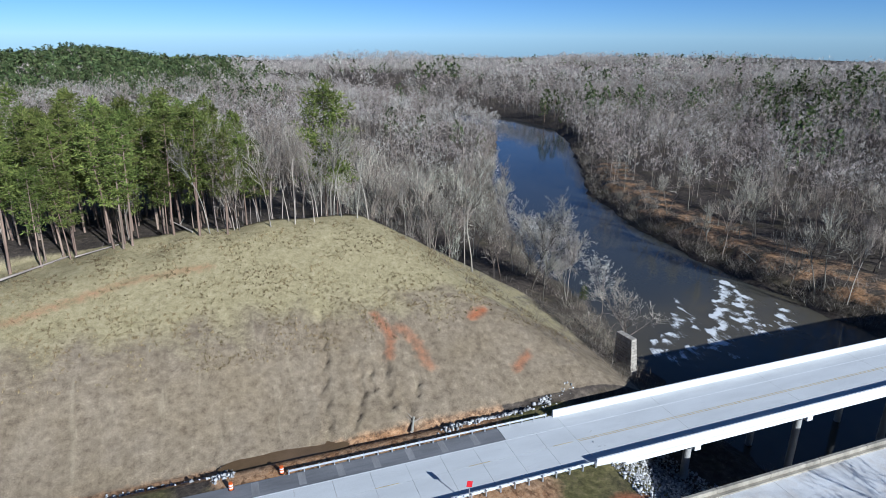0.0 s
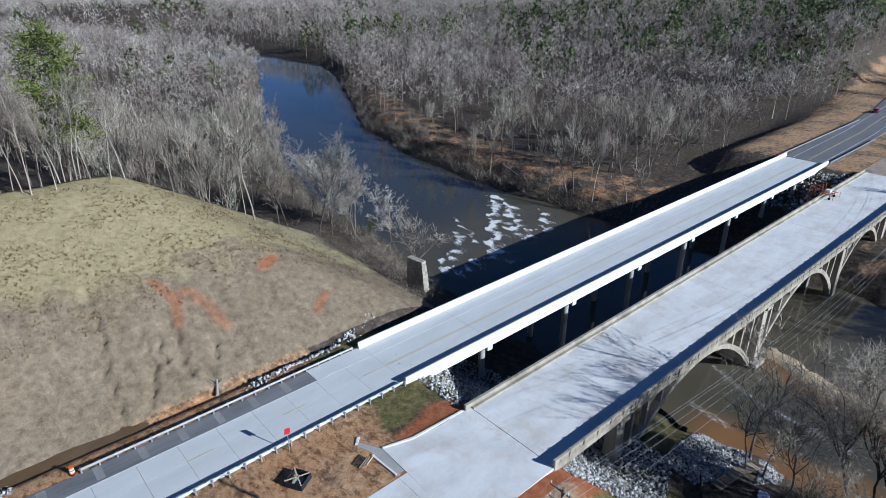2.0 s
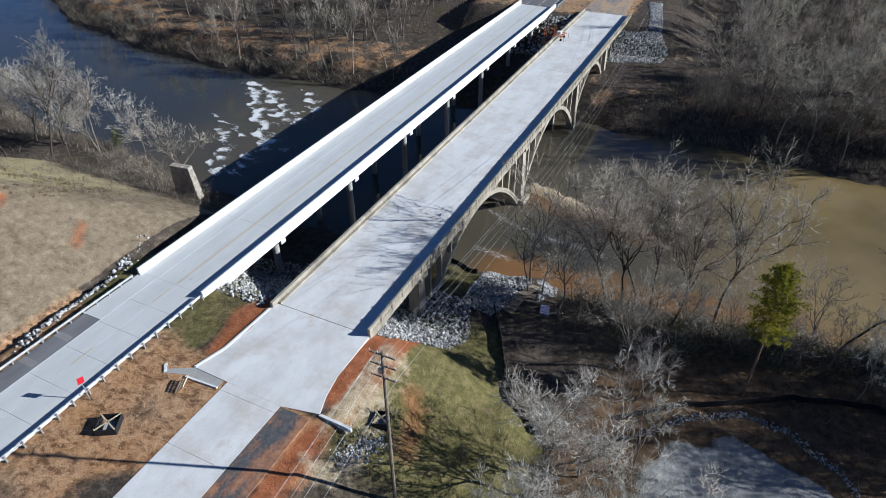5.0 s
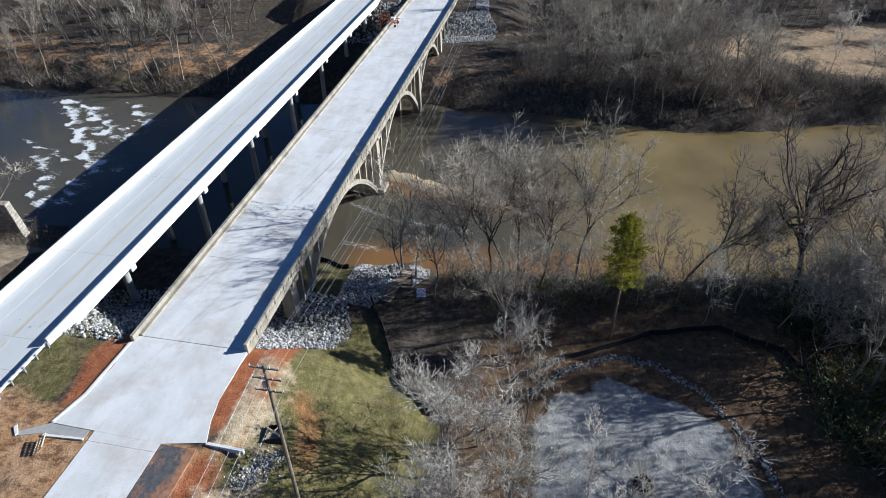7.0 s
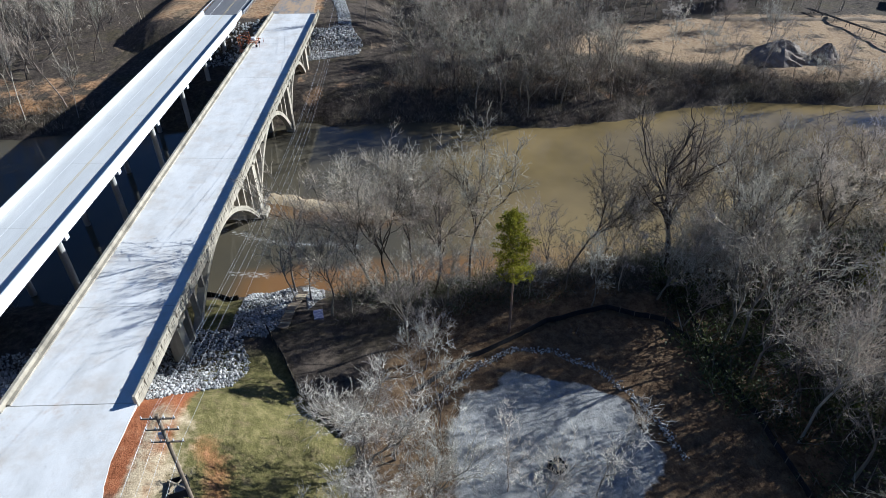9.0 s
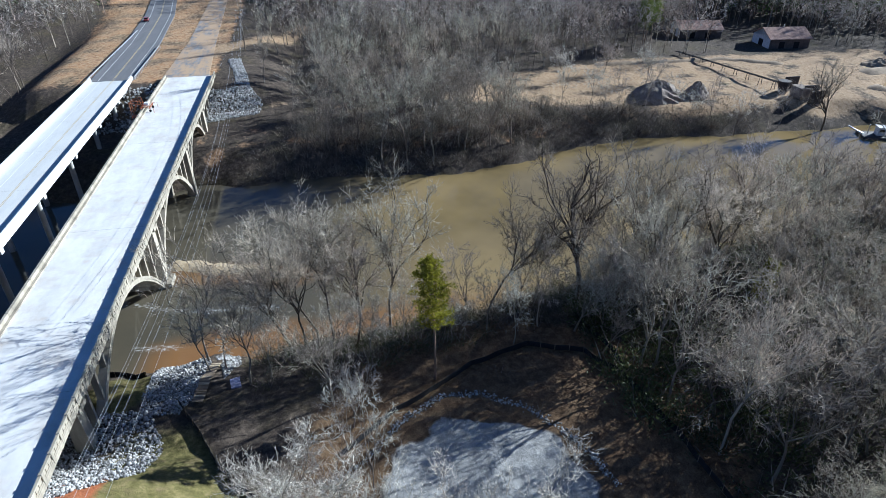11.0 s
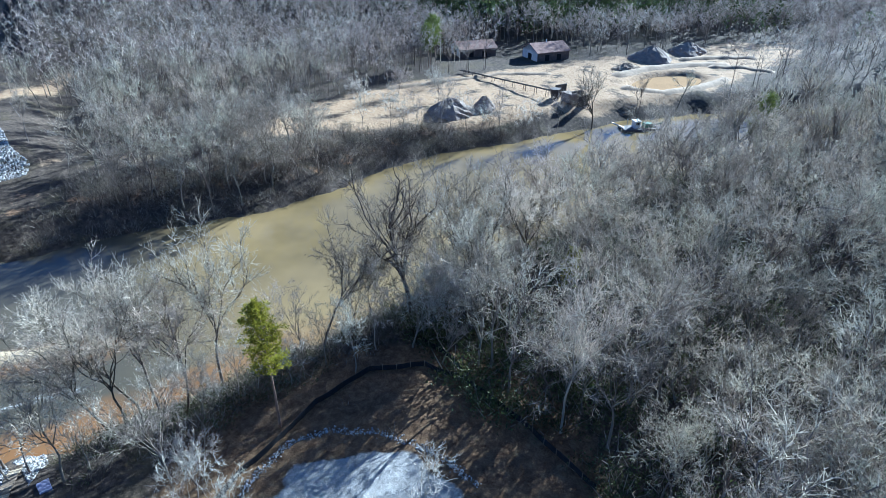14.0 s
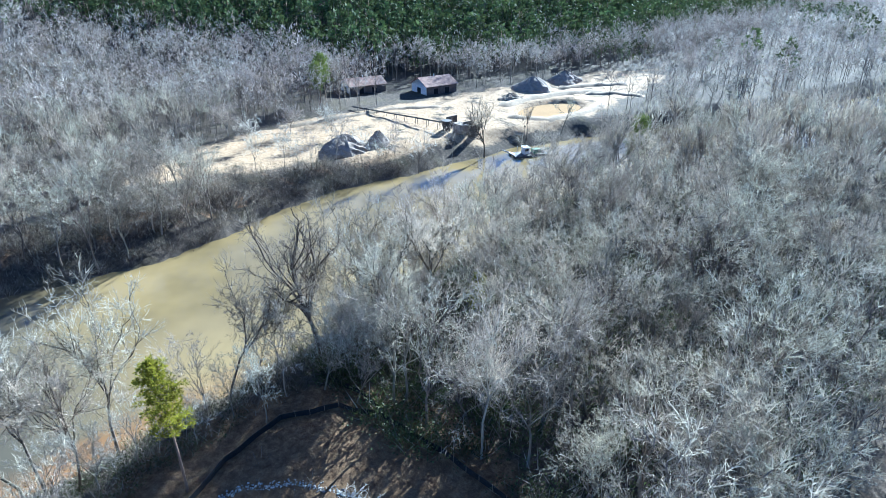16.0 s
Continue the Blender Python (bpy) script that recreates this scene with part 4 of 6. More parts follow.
def woods(name, arrs, places, mats, label, category="trees"):
    """Many trees as one object: places are rows of x, y, z, turn, scale, which tree."""
    vs, fs, ms, ts, base = [], [], [], [], 0
    tone = np.random.default_rng(len(places)).uniform(size=len(places))
    for k, (v, f, m) in enumerate(arrs):
        sel = places[:, 5].astype(int) == k
        p = places[sel]
        if not len(p):
            continue
        c, s = np.cos(p[:, 3])[:, None], np.sin(p[:, 3])[:, None]
        sc = p[:, 4][:, None]
        x = (v[None, :, 0] * c - v[None, :, 1] * s) * sc + p[:, 0][:, None]
        y = (v[None, :, 0] * s + v[None, :, 1] * c) * sc + p[:, 1][:, None]
        z = v[None, :, 2] * sc + p[:, 2][:, None]
        vs.append(np.stack([x, y, z], -1).reshape(-1, 3))
        off = base + np.arange(len(p))[:, None, None] * len(v)
        fs.append((f[None] + off).reshape(-1, 3))
        ms.append(np.tile(m, len(p)))
        ts.append(np.repeat(tone[sel], len(v)))
        base += len(p) * len(v)
    ob = link_mesh(name, np.concatenate(vs), np.concatenate(fs), mats, np.concatenate(ms))
    ob.data.attributes.new("tree", "FLOAT", "POINT").data.foreach_set("value", np.concatenate(ts).astype(np.float32))
    return tagged(ob, label, category, kind="stuff")


BARE = [grown_tree(16 + 2 * (i % 4), 100 + i, 0.26 + 0.06 * (i % 3), 0.62, 0.17, 0.06, (6, 4, 3, 6, 4), 0.05, 1, 3) for i in range(7)]
NEAR = [grown_tree(16.5 + 2 * (i % 3), 150 + i, 0.34 + 0.07 * (i % 3), 0.6, 0.17, 0.03, (6, 4, 4, 4), 0.09, 1, 2, 0.9, 0.8) for i in range(6)]
MID = [dome_tree(16 + i, 5.2 + 0.3 * i, 14, 8, 1.5, 0.19, 200 + i) for i in range(5)]
FAR = [dome_tree(16, 7.5, 9, 4, 2.3, 0.6, 300 + i) for i in range(3)]
PINE = [pine_tree(21 + i % 3, 3.4, 36, 36, 0.7, 400 + i, 0.36 + 0.06 * (i % 2), 0.27) for i in range(4)]
MIDPINE = [small_pine(20, 4.1, 66, 1.75, 500 + i, 0.30) for i in range(4)]
FARPINE = [small_pine(17, 6.0, 22, 4.0, 600 + i, 0.2) for i in range(3)]
SHRUB = [shrub(2.6, 50, 0.06, 700 + i) for i in range(3)]


def open_ground(x, y):
    """Where no tree stands: river, roads, cut hill, yards and clearings."""
    bw, be = np.interp(y, BANK_Y, BANK_W), np.interp(y, BANK_Y, BANK_E)
    wet = (x > bw - 1.0) & (x < be + 2.0)
    hill = (y > 20) & (y < 112 - 0.0016 * (x - 14) ** 2 * (x < 14) - 0.1 * np.maximum(x - 18, 0)) & (x < 62)
    bridge = (y > 22) & (y < 84) & (x > 40)
    cutin = (x > 150) & (x < 260) & (y > 28) & (y < 90)
    road = (x > 240) & (y > 40 + 0.16 * np.maximum(x - 270, 0)) & (y < 84 + 0.16 * np.maximum(x - 270, 0))
    yard = sand_mask(x, y) > 0.1
    house = np.hypot((x - 218) / 1.3, y + 172) < 26
    pit = (np.hypot(x - 46, y + 16) < 23) | ((x > 20) & (x < 46) & (y > -40) & (y < 8))
    lawn = (x > 10) & (x < 62) & (y > 6) & (y < 32)
    strand = (x > 139) & (x < 168) & (y > 84) & (y < 250) & (rolling(x, y, 30) > 0.1)
    slope = (x > 143) & (x < 225) & (y > 4) & (y < 32)
    beneath = np.hypot(x, y) < 30
    thin = (x < bw) & (y > 88) & (y < 185) & (bw - x < np.where(y < 150, 34, 18)) & (rolling(x, y, 6) > -0.85)
    scarp = (x > be) & (x < 172) & (y > -155) & (y < -52 + 4 * rolling(x, y, 12))
    strip = (x > 64) & (x < bw) & (y > -42) & (y < 12)
    return thin | strip | scarp | wet | hill | bridge | cutin | road | yard | house | pit | lawn | strand | slope | beneath


def in_view(x, y, far):
    az = np.degrees(np.arctan2(x, y))
    r = np.hypot(x, y)
    lim = np.interp(az, [-20, 72, 84, 95, 120, 172], [far, far, 720, 620, 650, 850])
    return (az > -19) & (az < 172) & (r < lim)


def pine_share(x, y):
    """How much of the wood is pine, from 0 to 1."""
    s = 0.0 + 0.25 * sstep(0.2, 0.9, rolling(x + 80, y - 40, 210)) * sstep(250, 420, np.hypot(x, y))
    s = np.maximum(s, 0.92 * sstep(0, -10, x - 0.05 * (y - 100)) * (y > 95) * (y < 165))
    s = np.maximum(s, 0.96 * sstep(-10, 12, x - np.interp(y, [-300, -230, -167, -135, -81, -41], [232, 240, 272, 322, 350, 372])) * sstep(-20, -60, y))
    s = np.maximum(s, 0.3 * sstep(260, 330, x) * sstep(60, 130, y) * sstep(420, 300, y))
    s = np.maximum(s, 0.97 * sstep(480, 620, y) * sstep(60, -60, x - 0.08 * (y - 600)))
    return s


def scatter(step, lo, hi, seed, jitter=0.9, far=1350):
    rng = np.random.default_rng(seed)
    gx, gy = np.meshgrid(np.arange(-430, hi, step), np.arange(-hi, hi, step))
    x = gx.ravel() + rng.uniform(-jitter, jitter, gx.size) * step * 0.6
    y = gy.ravel() + rng.uniform(-jitter, jitter, gx.size) * step * 0.6
    r = np.hypot(x, y)
    k = in_view(x, y, far) & (r >= lo) & (r < hi) & ~open_ground(x, y)
    x, y = x[k], y[k]
    n = len(x)
    return np.stack([x, y, ground_z(x, y) - 0.15, rng.uniform(0, 6.28, n), rng.uniform(0.62, 1.22, n), np.zeros(n)], -1), rng


def build_woods():
    bark = [M_WOODBARK, M_TWIG]
    pine = [M_PINEBARK, M_NEEDLE]
    p, rng = scatter(6.4, 0, 235, 1)
    is_pine = rng.uniform(size=len(p)) < pine_share(p[:, 0], p[:, 1])
    bare, pines = p[~is_pine], p[is_pine]
    wall, _ = scatter(7.0, 100, 330, 22)
    wall = wall[(wall[:, 1] < -142) & (wall[:, 0] < np.interp(wall[:, 1], BANK_Y, BANK_W)) & (wall[:, 0] > np.interp(wall[:, 1], BANK_Y, BANK_W) - 45)]
    wall[:, 4] *= 1.15
    shade, _ = scatter(7.5, 40, 110, 24)
    shade[:, 4] *= 0.8
    shade = shade[(shade[:, 1] < -43) & (shade[:, 1] > -80) & (shade[:, 0] < 54)]
    bare = np.concatenate([bare, wall, shade])
    more, _ = scatter(4.6, 90, 190, 21)
    more = more[(more[:, 0] < 2) & (more[:, 1] > 95) & (more[:, 1] < 160)]
    pines = np.concatenate([pines, more])
    # the nearest trees are things of their own
    bm = [plant_meshes("bare_tree", a, bark) for a in BARE]
    pm = [plant_meshes("pine_tree", a, pine) for a in PINE]
    order = np.argsort(np.hypot(bare[:, 0] - 50, bare[:, 1] + 20))
    order2 = np.argsort(np.hypot(pines[:, 0] - 0, pines[:, 1] - 115))
    for i in order[:295]:
        x, y, z, a, s, _ = bare[i]
        plant("bare_tree", bm[i % len(bm)], (x, y, z), math.degrees(a), s, "leafless grey tree with fine twigs on the wooded bank", "tree", "bare trees")
    for i in order2[:180]:
        x, y, z, a, s, _ = pines[i]
        plant("pine_tree", pm[i % len(pm)], (x, y, z), math.degrees(a), s, "tall green pine with a bare straight mast", "tree", "pines")
    rest, rest2 = bare[order[295:]], pines[order2[180:]]
    rest[:, 5] = rng.integers(0, len(NEAR), len(rest))
    rest2[:, 5] = rng.integers(0, len(PINE), len(rest2))
    rich = (np.hypot(rest[:, 0], rest[:, 1]) < 165) & (rest[:, 1] < -20) & (rest[:, 0] < 110)
    close = rest[rich]
    rest = rest[~rich]
    close[:, 5] = rng.integers(0, len(BARE), len(close))
    woods("bank_woods", BARE, close, bark, "leafless grey winter woods on the near bank")
    woods("near_woods", NEAR, rest, bark, "leafless grey winter woods along the river")
    if len(rest2):
        woods("near_pines", PINE, rest2, pine, "green pines among the winter woods")
    p, rng = scatter(8.4, 235, 640, 2)
    fill, _ = scatter(8.5, 225, 520, 23)
    p = np.concatenate([p, fill[(fill[:, 0] > 185) & (fill[:, 1] < -10)]])
    is_pine = rng.uniform(size=len(p)) < pine_share(p[:, 0], p[:, 1])
    a, b = p[~is_pine], p[is_pine]
    a[:, 5] = rng.integers(0, len(MID), len(a))
    b[:, 5] = rng.integers(0, len(MIDPINE), len(b))
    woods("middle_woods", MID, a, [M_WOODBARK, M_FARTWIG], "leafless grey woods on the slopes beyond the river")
    woods("middle_pines", MIDPINE, b, [M_PINEBARK, M_BACKLITNEEDLE], "green pines on the slopes beyond the river")
    p, rng = scatter(12.5, 640, 1350, 3)
    is_pine = rng.uniform(size=len(p)) < pine_share(p[:, 0], p[:, 1])
    a, b = p[~is_pine], p[is_pine]
    a[:, 4] *= 1.15
    a[:, 5] = rng.integers(0, len(FAR), len(a))
    b[:, 5] = rng.integers(0, len(FARPINE), len(b))
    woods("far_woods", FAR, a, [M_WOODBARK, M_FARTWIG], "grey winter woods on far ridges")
    woods("far_pines", FARPINE, b, [M_PINEBARK, M_BACKLITNEEDLE], "dark pines on far ridges")


build_woods()


# ---- trees that stand out ----
def build_hero_trees():
    grey, dark, pale = [M_DARKBARK, M_BANKTWIG], [M_DARKBARK, M_DARKTWIG], [M_PALEBARK, M_BANKTWIG]
    big = [grown_tree(29, 800 + i, 0.27, 0.6, 0.46, 0.05, (7, 5, 5, 6, 5), 0.05, 1, 4, 0.9, 0.95) for i in range(2)]
    tall = [grown_tree(29, 810 + i, 0.34, 0.36, 0.28, 0.04, (6, 5, 5, 6, 5), 0.065, 1, 4, 0.8, 0.85) for i in range(3)]
    light = [grown_tree(17.5, 820 + i, 0.20, 0.6, 0.20, 0.06, (7, 5, 5, 5, 5), 0.05, 1, 4, 1.0, 0.9) for i in range(3)]
    slim = [grown_tree(17, 830 + i, 0.28, 0.55, 0.13, 0.08, (5, 4, 4, 5, 5), 0.045, 1, 4, 1.0, 0.85) for i in range(2)]
    white = [grown_tree(29, 860 + i, 0.42, 0.24, 0.24, 0.02, (6, 5, 5, 5, 4), 0.04, 1, 4, 0.6, 0.55) for i in range(2)]
    kinds = {"big": [plant_meshes("big_tree", a, dark) for a in big], "tall": [plant_meshes("tall_tree", a, grey) for a in tall],
             "darktall": [plant_meshes("dark_tree", a, dark) for a in tall], "pale": [plant_meshes("pale_tree", a, [M_BARK, M_PALETWIG]) for a in light],
             "white": [plant_meshes("sycamore", a, pale) for a in white], "slim": [plant_meshes("slim_tree", a, [M_BARK, M_PALETWIG]) for a in slim]}
    words = {"big": "large dark-barked leafless tree on the river bank", "tall": "tall grey leafless tree on the river bank",
             "darktall": "dark leaning leafless tree on the river bank", "pale": "pale leafless tree with a dense crown of fine twigs",
             "white": "white-barked leafless sycamore tree by the river", "slim": "slim pale leafless tree"}
    spots = [("big", 77.6, -38.1, 1.0, 20), ("darktall", 79.2, -23.3, 0.92, 100, 9), ("tall", 77, -6.8, 0.98, 40), ("tall", 77.5, 4.5, 0.95, 160), ("tall", 75, 2.0, 0.95, 250), ("tall", 74.5, -1.0, 0.85, 310), ("tall", 74.0, 6.5, 0.9, 200),
             ("tall", 73.0, 8.2, 0.85, 75, -19), ("darktall", 84, -52, 1.0, 190), ("darktall", 88, -64, 0.8, 15, 12), ("tall", 86, -58, 0.85, 70), ("slim", 75, -18.5, 0.95, 250), ("slim", 77, -30.5, 1.0, 130), ("slim", 76.5, -28.0, 0.9, 30), ("slim", 74, -13.5, 0.8, 80), ("slim", 69, -15, 0.6, 0),
             ("pale", 74, -46, 0.7, 250), ("pale", 64, 3, 0.6, 90), ("slim", 69, 1, 0.8, 0), ("slim", 66.5, 11, 0.8, 20), ("tall", 82, -69, 0.85, 17), ("pale", 79, -60, 0.8, 117), ("pale", 68, -34, 0.9, 60), ("slim", 70.5, -29, 0.95, 140), ("pale", 72, -39, 1.0, 200), ("slim", 67, -24, 0.85, 320), ("pale", 67, -40, 0.95, 270), ("slim", 71, -21, 0.8, 45), ("slim", 71, -8, 0.75, 110), ("pale", 69.5, -3, 0.7, 210), ("pale", 71, -52, 0.8, 220),
             ("white", 42.2, -42.1, 1.02, 10), ("pale", 37.3, 6.1, 1.12, 60), ("slim", 44.5, -1.2, 0.95, 200), ("pale", 33.5, 0.5, 0.85, 120),
             ("pale", 31, 7.5, 0.8, 280), ("slim", 33, -11, 0.95, 15), ("slim", 35, -17, 0.9, 95), ("slim", 37, -8, 0.8, 260), ("slim", 28.5, -2, 0.95, 25), ("slim", 27, -14, 0.9, 160), ("slim", 29, 3.5, 0.9, 240), ("pale", 41.5, 4, 0.8, 75), ("pale", 55, 0.5, 0.6, 150), 
             ("tall", 66, -44, 0.9, 77), ("tall", 73, -62, 0.9, 117), 
             ("white", 142, 96.8, 0.85, 30), ("white", 216, 276, 0.9, 140), ("white", 222, 268, 0.9, 40), ("pale", 74, 128, 1.2, 75), ("pale", 77, 122, 1.0, 210),
             ("slim", 83.0, 115, 1.05, 330), ("slim", 70.5, 139, 1.3, 10), ("pale", 72, 134, 1.1, 10), ("tall", 66, 120, 0.9, 40), ("tall", 62, 128, 0.9, 0),
             ("white", 140, 318, 0.8, 60), ("pale", 207.5, -77.4, 0.85, 20), ("pale", 183, -104, 0.75, 130), ("big", 147.5, -143, 0.78, 90), ("pale", 177, -51, 0.8, 40), ("slim", 160.2, -92.4, 1.0, 70), ("slim", 152.8, -108.7, 1.05, 190), ("slim", 169, -69.7, 0.8, 15), ("slim", 165, -77, 0.9, 88), ("slim", 162.5, -85, 0.75, 201), ("slim", 157.8, -99.9, 0.85, 303), ("slim", 148.5, -115, 0.95, 44), ("slim", 151, -131, 0.9, 133), ("slim", 164, -81, 0.7, 232), ("slim", 155, -104, 0.7, 5), ("pale", 177.5, -40, 0.8, 99),
             ("pale", 190, -78, 0.7, 40), ("pale", 196, -95, 0.7, 100), ("pale", 172, -20, 0.75, 0), ("white", 190, 17, 0.6, 70)]
    for i, (k, x, y, s, a, *tilt) in enumerate(spots):
        ms = kinds[k]
        plant({"big": "bare_tree", "tall": "bare_tree", "darktall": "leaning_tree", "pale": "pale_tree", "white": "sycamore_tree", "slim": "slim_tree"}[k],
              ms[i % len(ms)], (x, y, gz(x, y) - 0.15), a, s, words[k], "tree", "standing-out trees", *tilt)
    # tall slender trees along the edge of the cut hill
    edge = [grown_tree(21, 850 + i, 0.52, 0.45, 0.17, 0.03, (5, 4, 3, 4, 4), 0.05, 1, 4, 0.9, 0.6) for i in range(3)]
    em = [plant_meshes("edge_tree", a, [M_BARK, M_TWIG]) for a in edge]
    rng = np.random.default_rng(31)
    for i in range(46):
        x = -4 + i * 1.12 + rng.uniform(-0.5, 0.5)
        if x > 24 and i % 3:
            continue
        y = 113.5 - 0.0016 * (x - 14) ** 2 * (x < 14) - 0.1 * max(x - 18, 0) + rng.uniform(0, 9)
        plant("slender_tree", em[i % 3], (x, y, gz(x, y) - 0.15), i * 77 % 360, rng.uniform(0.65, 1.05), "tall slender leafless tree with a pale trunk", "tree", "trees along the hill")
    pine = pine_tree(20.5, 2.6, 74, 90, 0.34, 840, 0.50, 0.45)
    fat = pine_tree(21, 4.6, 60, 60, 0.65, 841, 0.40, 0.28)
    pm, fm = plant_meshes("bright_pine", pine, [M_PINEBARK, M_BRIGHTNEEDLE]), plant_meshes("broad_pine", fat, [M_PINEBARK, M_NEEDLE])
    plant("pine_tree", pm, (61.9, -11.2, gz(61.9, -11.2) - 0.1), 0, 1.0, "bright green pine with a thin bare mast", "tree")
    plant("pine_tree", pm, (61.6, -58.7, gz(61.6, -58.7) - 0.1), 90, 0.68, "bright green pine among grey trees", "tree")
    plant("pine_tree", fm, (18.8, 123.5, gz(18.8, 123.5) - 0.1), 0, 1.5, "broad green pine above the grassy hill", "tree")
    for x, y, s in ((3, 117, 0.8), (5.5, 120, 0.85), (26, 150, 0.8), (80.6, 119.8, 0.28), (232, -128, 0.95), (236, -133, 0.9), (226, -124, 0.85), (92, -150, 0.9)):
        plant("pine_tree", fm, (x, y, gz(x, y) - 0.1), x * 40 % 360, s, "green pine at the edge of the woods", "tree")


build_hero_trees()


def build_shrubs():
    rng = np.random.default_rng(5)
    rows = []
    for _ in range(3900):
        side = rng.integers(0, 2)
        y = rng.uniform(-230, 330)
        d = rng.exponential(5.0) + 0.4
        x = np.interp(y, BANK_Y, BANK_W) - d - 0.5 if side else np.interp(y, BANK_Y, BANK_E) + d + 0.5
        if 20 < y < 88 and rng.uniform() < 0.97:
            continue
        if side and (-1 < y < 36 or (-62 < y < 0 and rng.uniform() < 0.6)):
            continue
        if y < -125 and not side:
            continue
        rows.append((x, y, gz(x, y), rng.uniform(0, 6.28), rng.uniform(0.5, 1.35), rng.integers(0, 3)))
    woods("bank_thicket", SHRUB, np.array(rows), [M_BARK, M_SHRUB], "brown leafless thicket along the river banks", "shrubs")


build_shrubs()


def build_brush():
    rng = np.random.default_rng(25)
    arr = [shrub(3.2, 80, 0.05, 740 + i) for i in range(3)]
    rows = []
    while len(rows) < 130:
        y = rng.uniform(-48, 15)
        x = np.interp(y, BANK_Y, BANK_W) - 1.5 - 12 * rng.uniform() ** 1.5
        if near_line(x, y, [(63.5, 22.6), (57.5, 19.1), (51.7, 16.4)]) < 4 or np.hypot(x - 46, y + 16) < 20.5:
            continue
        rows.append((x, y, gz(x, y), rng.uniform(0, 6.28), rng.uniform(0.5, 1.3), rng.integers(0, 3)))
    for _ in range(760):
        y = rng.uniform(-150, 8)
        x = np.interp(y, BANK_Y, BANK_E) + 7 + rng.uniform(0, 17)
        if sand_mask(x, y) < 0.1:
            rows.append((x, y, gz(x, y), rng.uniform(0, 6.28), rng.uniform(0.7, 1.6), rng.integers(0, 3)))
    woods("bank_brush", arr, np.array(rows), [M_DARKBARK, M_DARKTWIG], "dark tangled brush under the bank trees", "shrubs")


build_brush()


def build_undergrowth():
    rng = np.random.default_rng(15)
    green = [shrub(2.6, 110, 0.05, 720 + i, 1) for i in range(2)]
    rows = []
    while len(rows) < 950:
        x, y = rng.uniform(14, 100), -36 - 110 * rng.uniform() ** 1.6
        if x < np.interp(y, BANK_Y, BANK_W) - 2 and (rolling(x, y, 17) > -0.5) and not (x < 46 and y > -40):
            rows.append((x, y, gz(x, y), rng.uniform(0, 6.28), rng.uniform(0.6, 2.0), rng.integers(0, 2)))
    for _ in range(210):
        y = rng.uniform(-60, 13)
        x = np.interp(y, BANK_Y, BANK_W) - rng.uniform(3, 14)
        rows.append((x, y, gz(x, y), rng.uniform(0, 6.28), rng.uniform(0.5, 1.2), rng.integers(0, 2)))
    woods("evergreen_undergrowth", green, np.array(rows), [M_BARK, M_UNDER], "dark green undergrowth beneath the bare trees", "shrubs")
    rows = []
    while len(rows) < 380:
        x, y = rng.uniform(38, 72), rng.uniform(74, 116)
        z = gz(x, y)
        if x + 0.55 * (y - 74) > 52 and z > -11.5 and x < np.interp(y, BANK_Y, BANK_W) - 1:
            rows.append((x, y, z, rng.uniform(0, 6.28), rng.uniform(0.2, 0.55) * (1 + 0.8 * (z < -3)), rng.integers(0, 3)))
    woods("slope_scrub", SHRUB, np.array(rows), [M_BARK, M_SHRUB], "brown scrub on the river side of the hill", "shrubs")


M_UNDER = leafy("undergrowth_leaves", (0.035, 0.05, 0.018), (0.11, 0.13, 0.05), 0.6, 0.3, 0.2)
build_undergrowth()


# ---- roadside things ----
def build_guardrail(x0, x1, y, face):
    g = thing("guardrail", "galvanised steel guardrail with short posts along the road", "guardrail", (x0, y, 0))
    n = int((x1 - x0) / 1.905)
    post = None
    for i in range(n + 1):
        if post is None:
            post = part("post", box(-0.08, 0.08, -0.09, 0.09, -0.5, 0.74), M_STEEL, g)
            me, me2 = post.data, None
        else:
            post = new("post", me)
            post.parent = g
        post.location = (i * 1.905, -0.17 * face, 0)
    for i in range(0, n, 2):
        ln = min(2, n - i) * 1.905
        w = [(0.0, 0.46), (0.06, 0.50), (0.06, 0.56), (0.0, 0.61), (0.06, 0.66), (0.06, 0.72), (0.0, 0.77), (-0.02, 0.77), (0.04, 0.71), (0.04, 0.67), (-0.03, 0.61), (0.04, 0.55), (0.04, 0.51), (-0.02, 0.46)]
        part("rail", profile([(a * face, b) for a, b in w], i * 1.905, i * 1.905 + ln + 0.05), M_STEEL, g)
    return g


build_guardrail(-47.0, 41.6, 54.45, 1)
build_guardrail(3.6, 40.9, 65.75, -1)
build_guardrail(193.6, 232.0, 53.9, 1)
build_guardrail(193.6, 260.0, 66.6, -1)


def build_barrel(x, y):
    b = thing("traffic_barrel", "orange and white striped traffic barrel beside the road", "traffic barrel", (x, y, gz(x, y)), group="barrels")
    r = [0.29, 0.28, 0.27, 0.26, 0.25, 0.24]
    for i in range(5):
        part("band", rod((0, 0, 0.1 + i * 0.18), (0, 0, 0.28 + i * 0.18), r[i], r[i + 1], 14), M_ORANGE if i % 2 == 0 else M_WHITE, b)
    part("foot", rod((0, 0, 0), (0, 0, 0.1), 0.40, 0.38, 14), M_BLACK, b)


build_barrel(2.8, 66.6)
build_barrel(-3.3, 65.6)


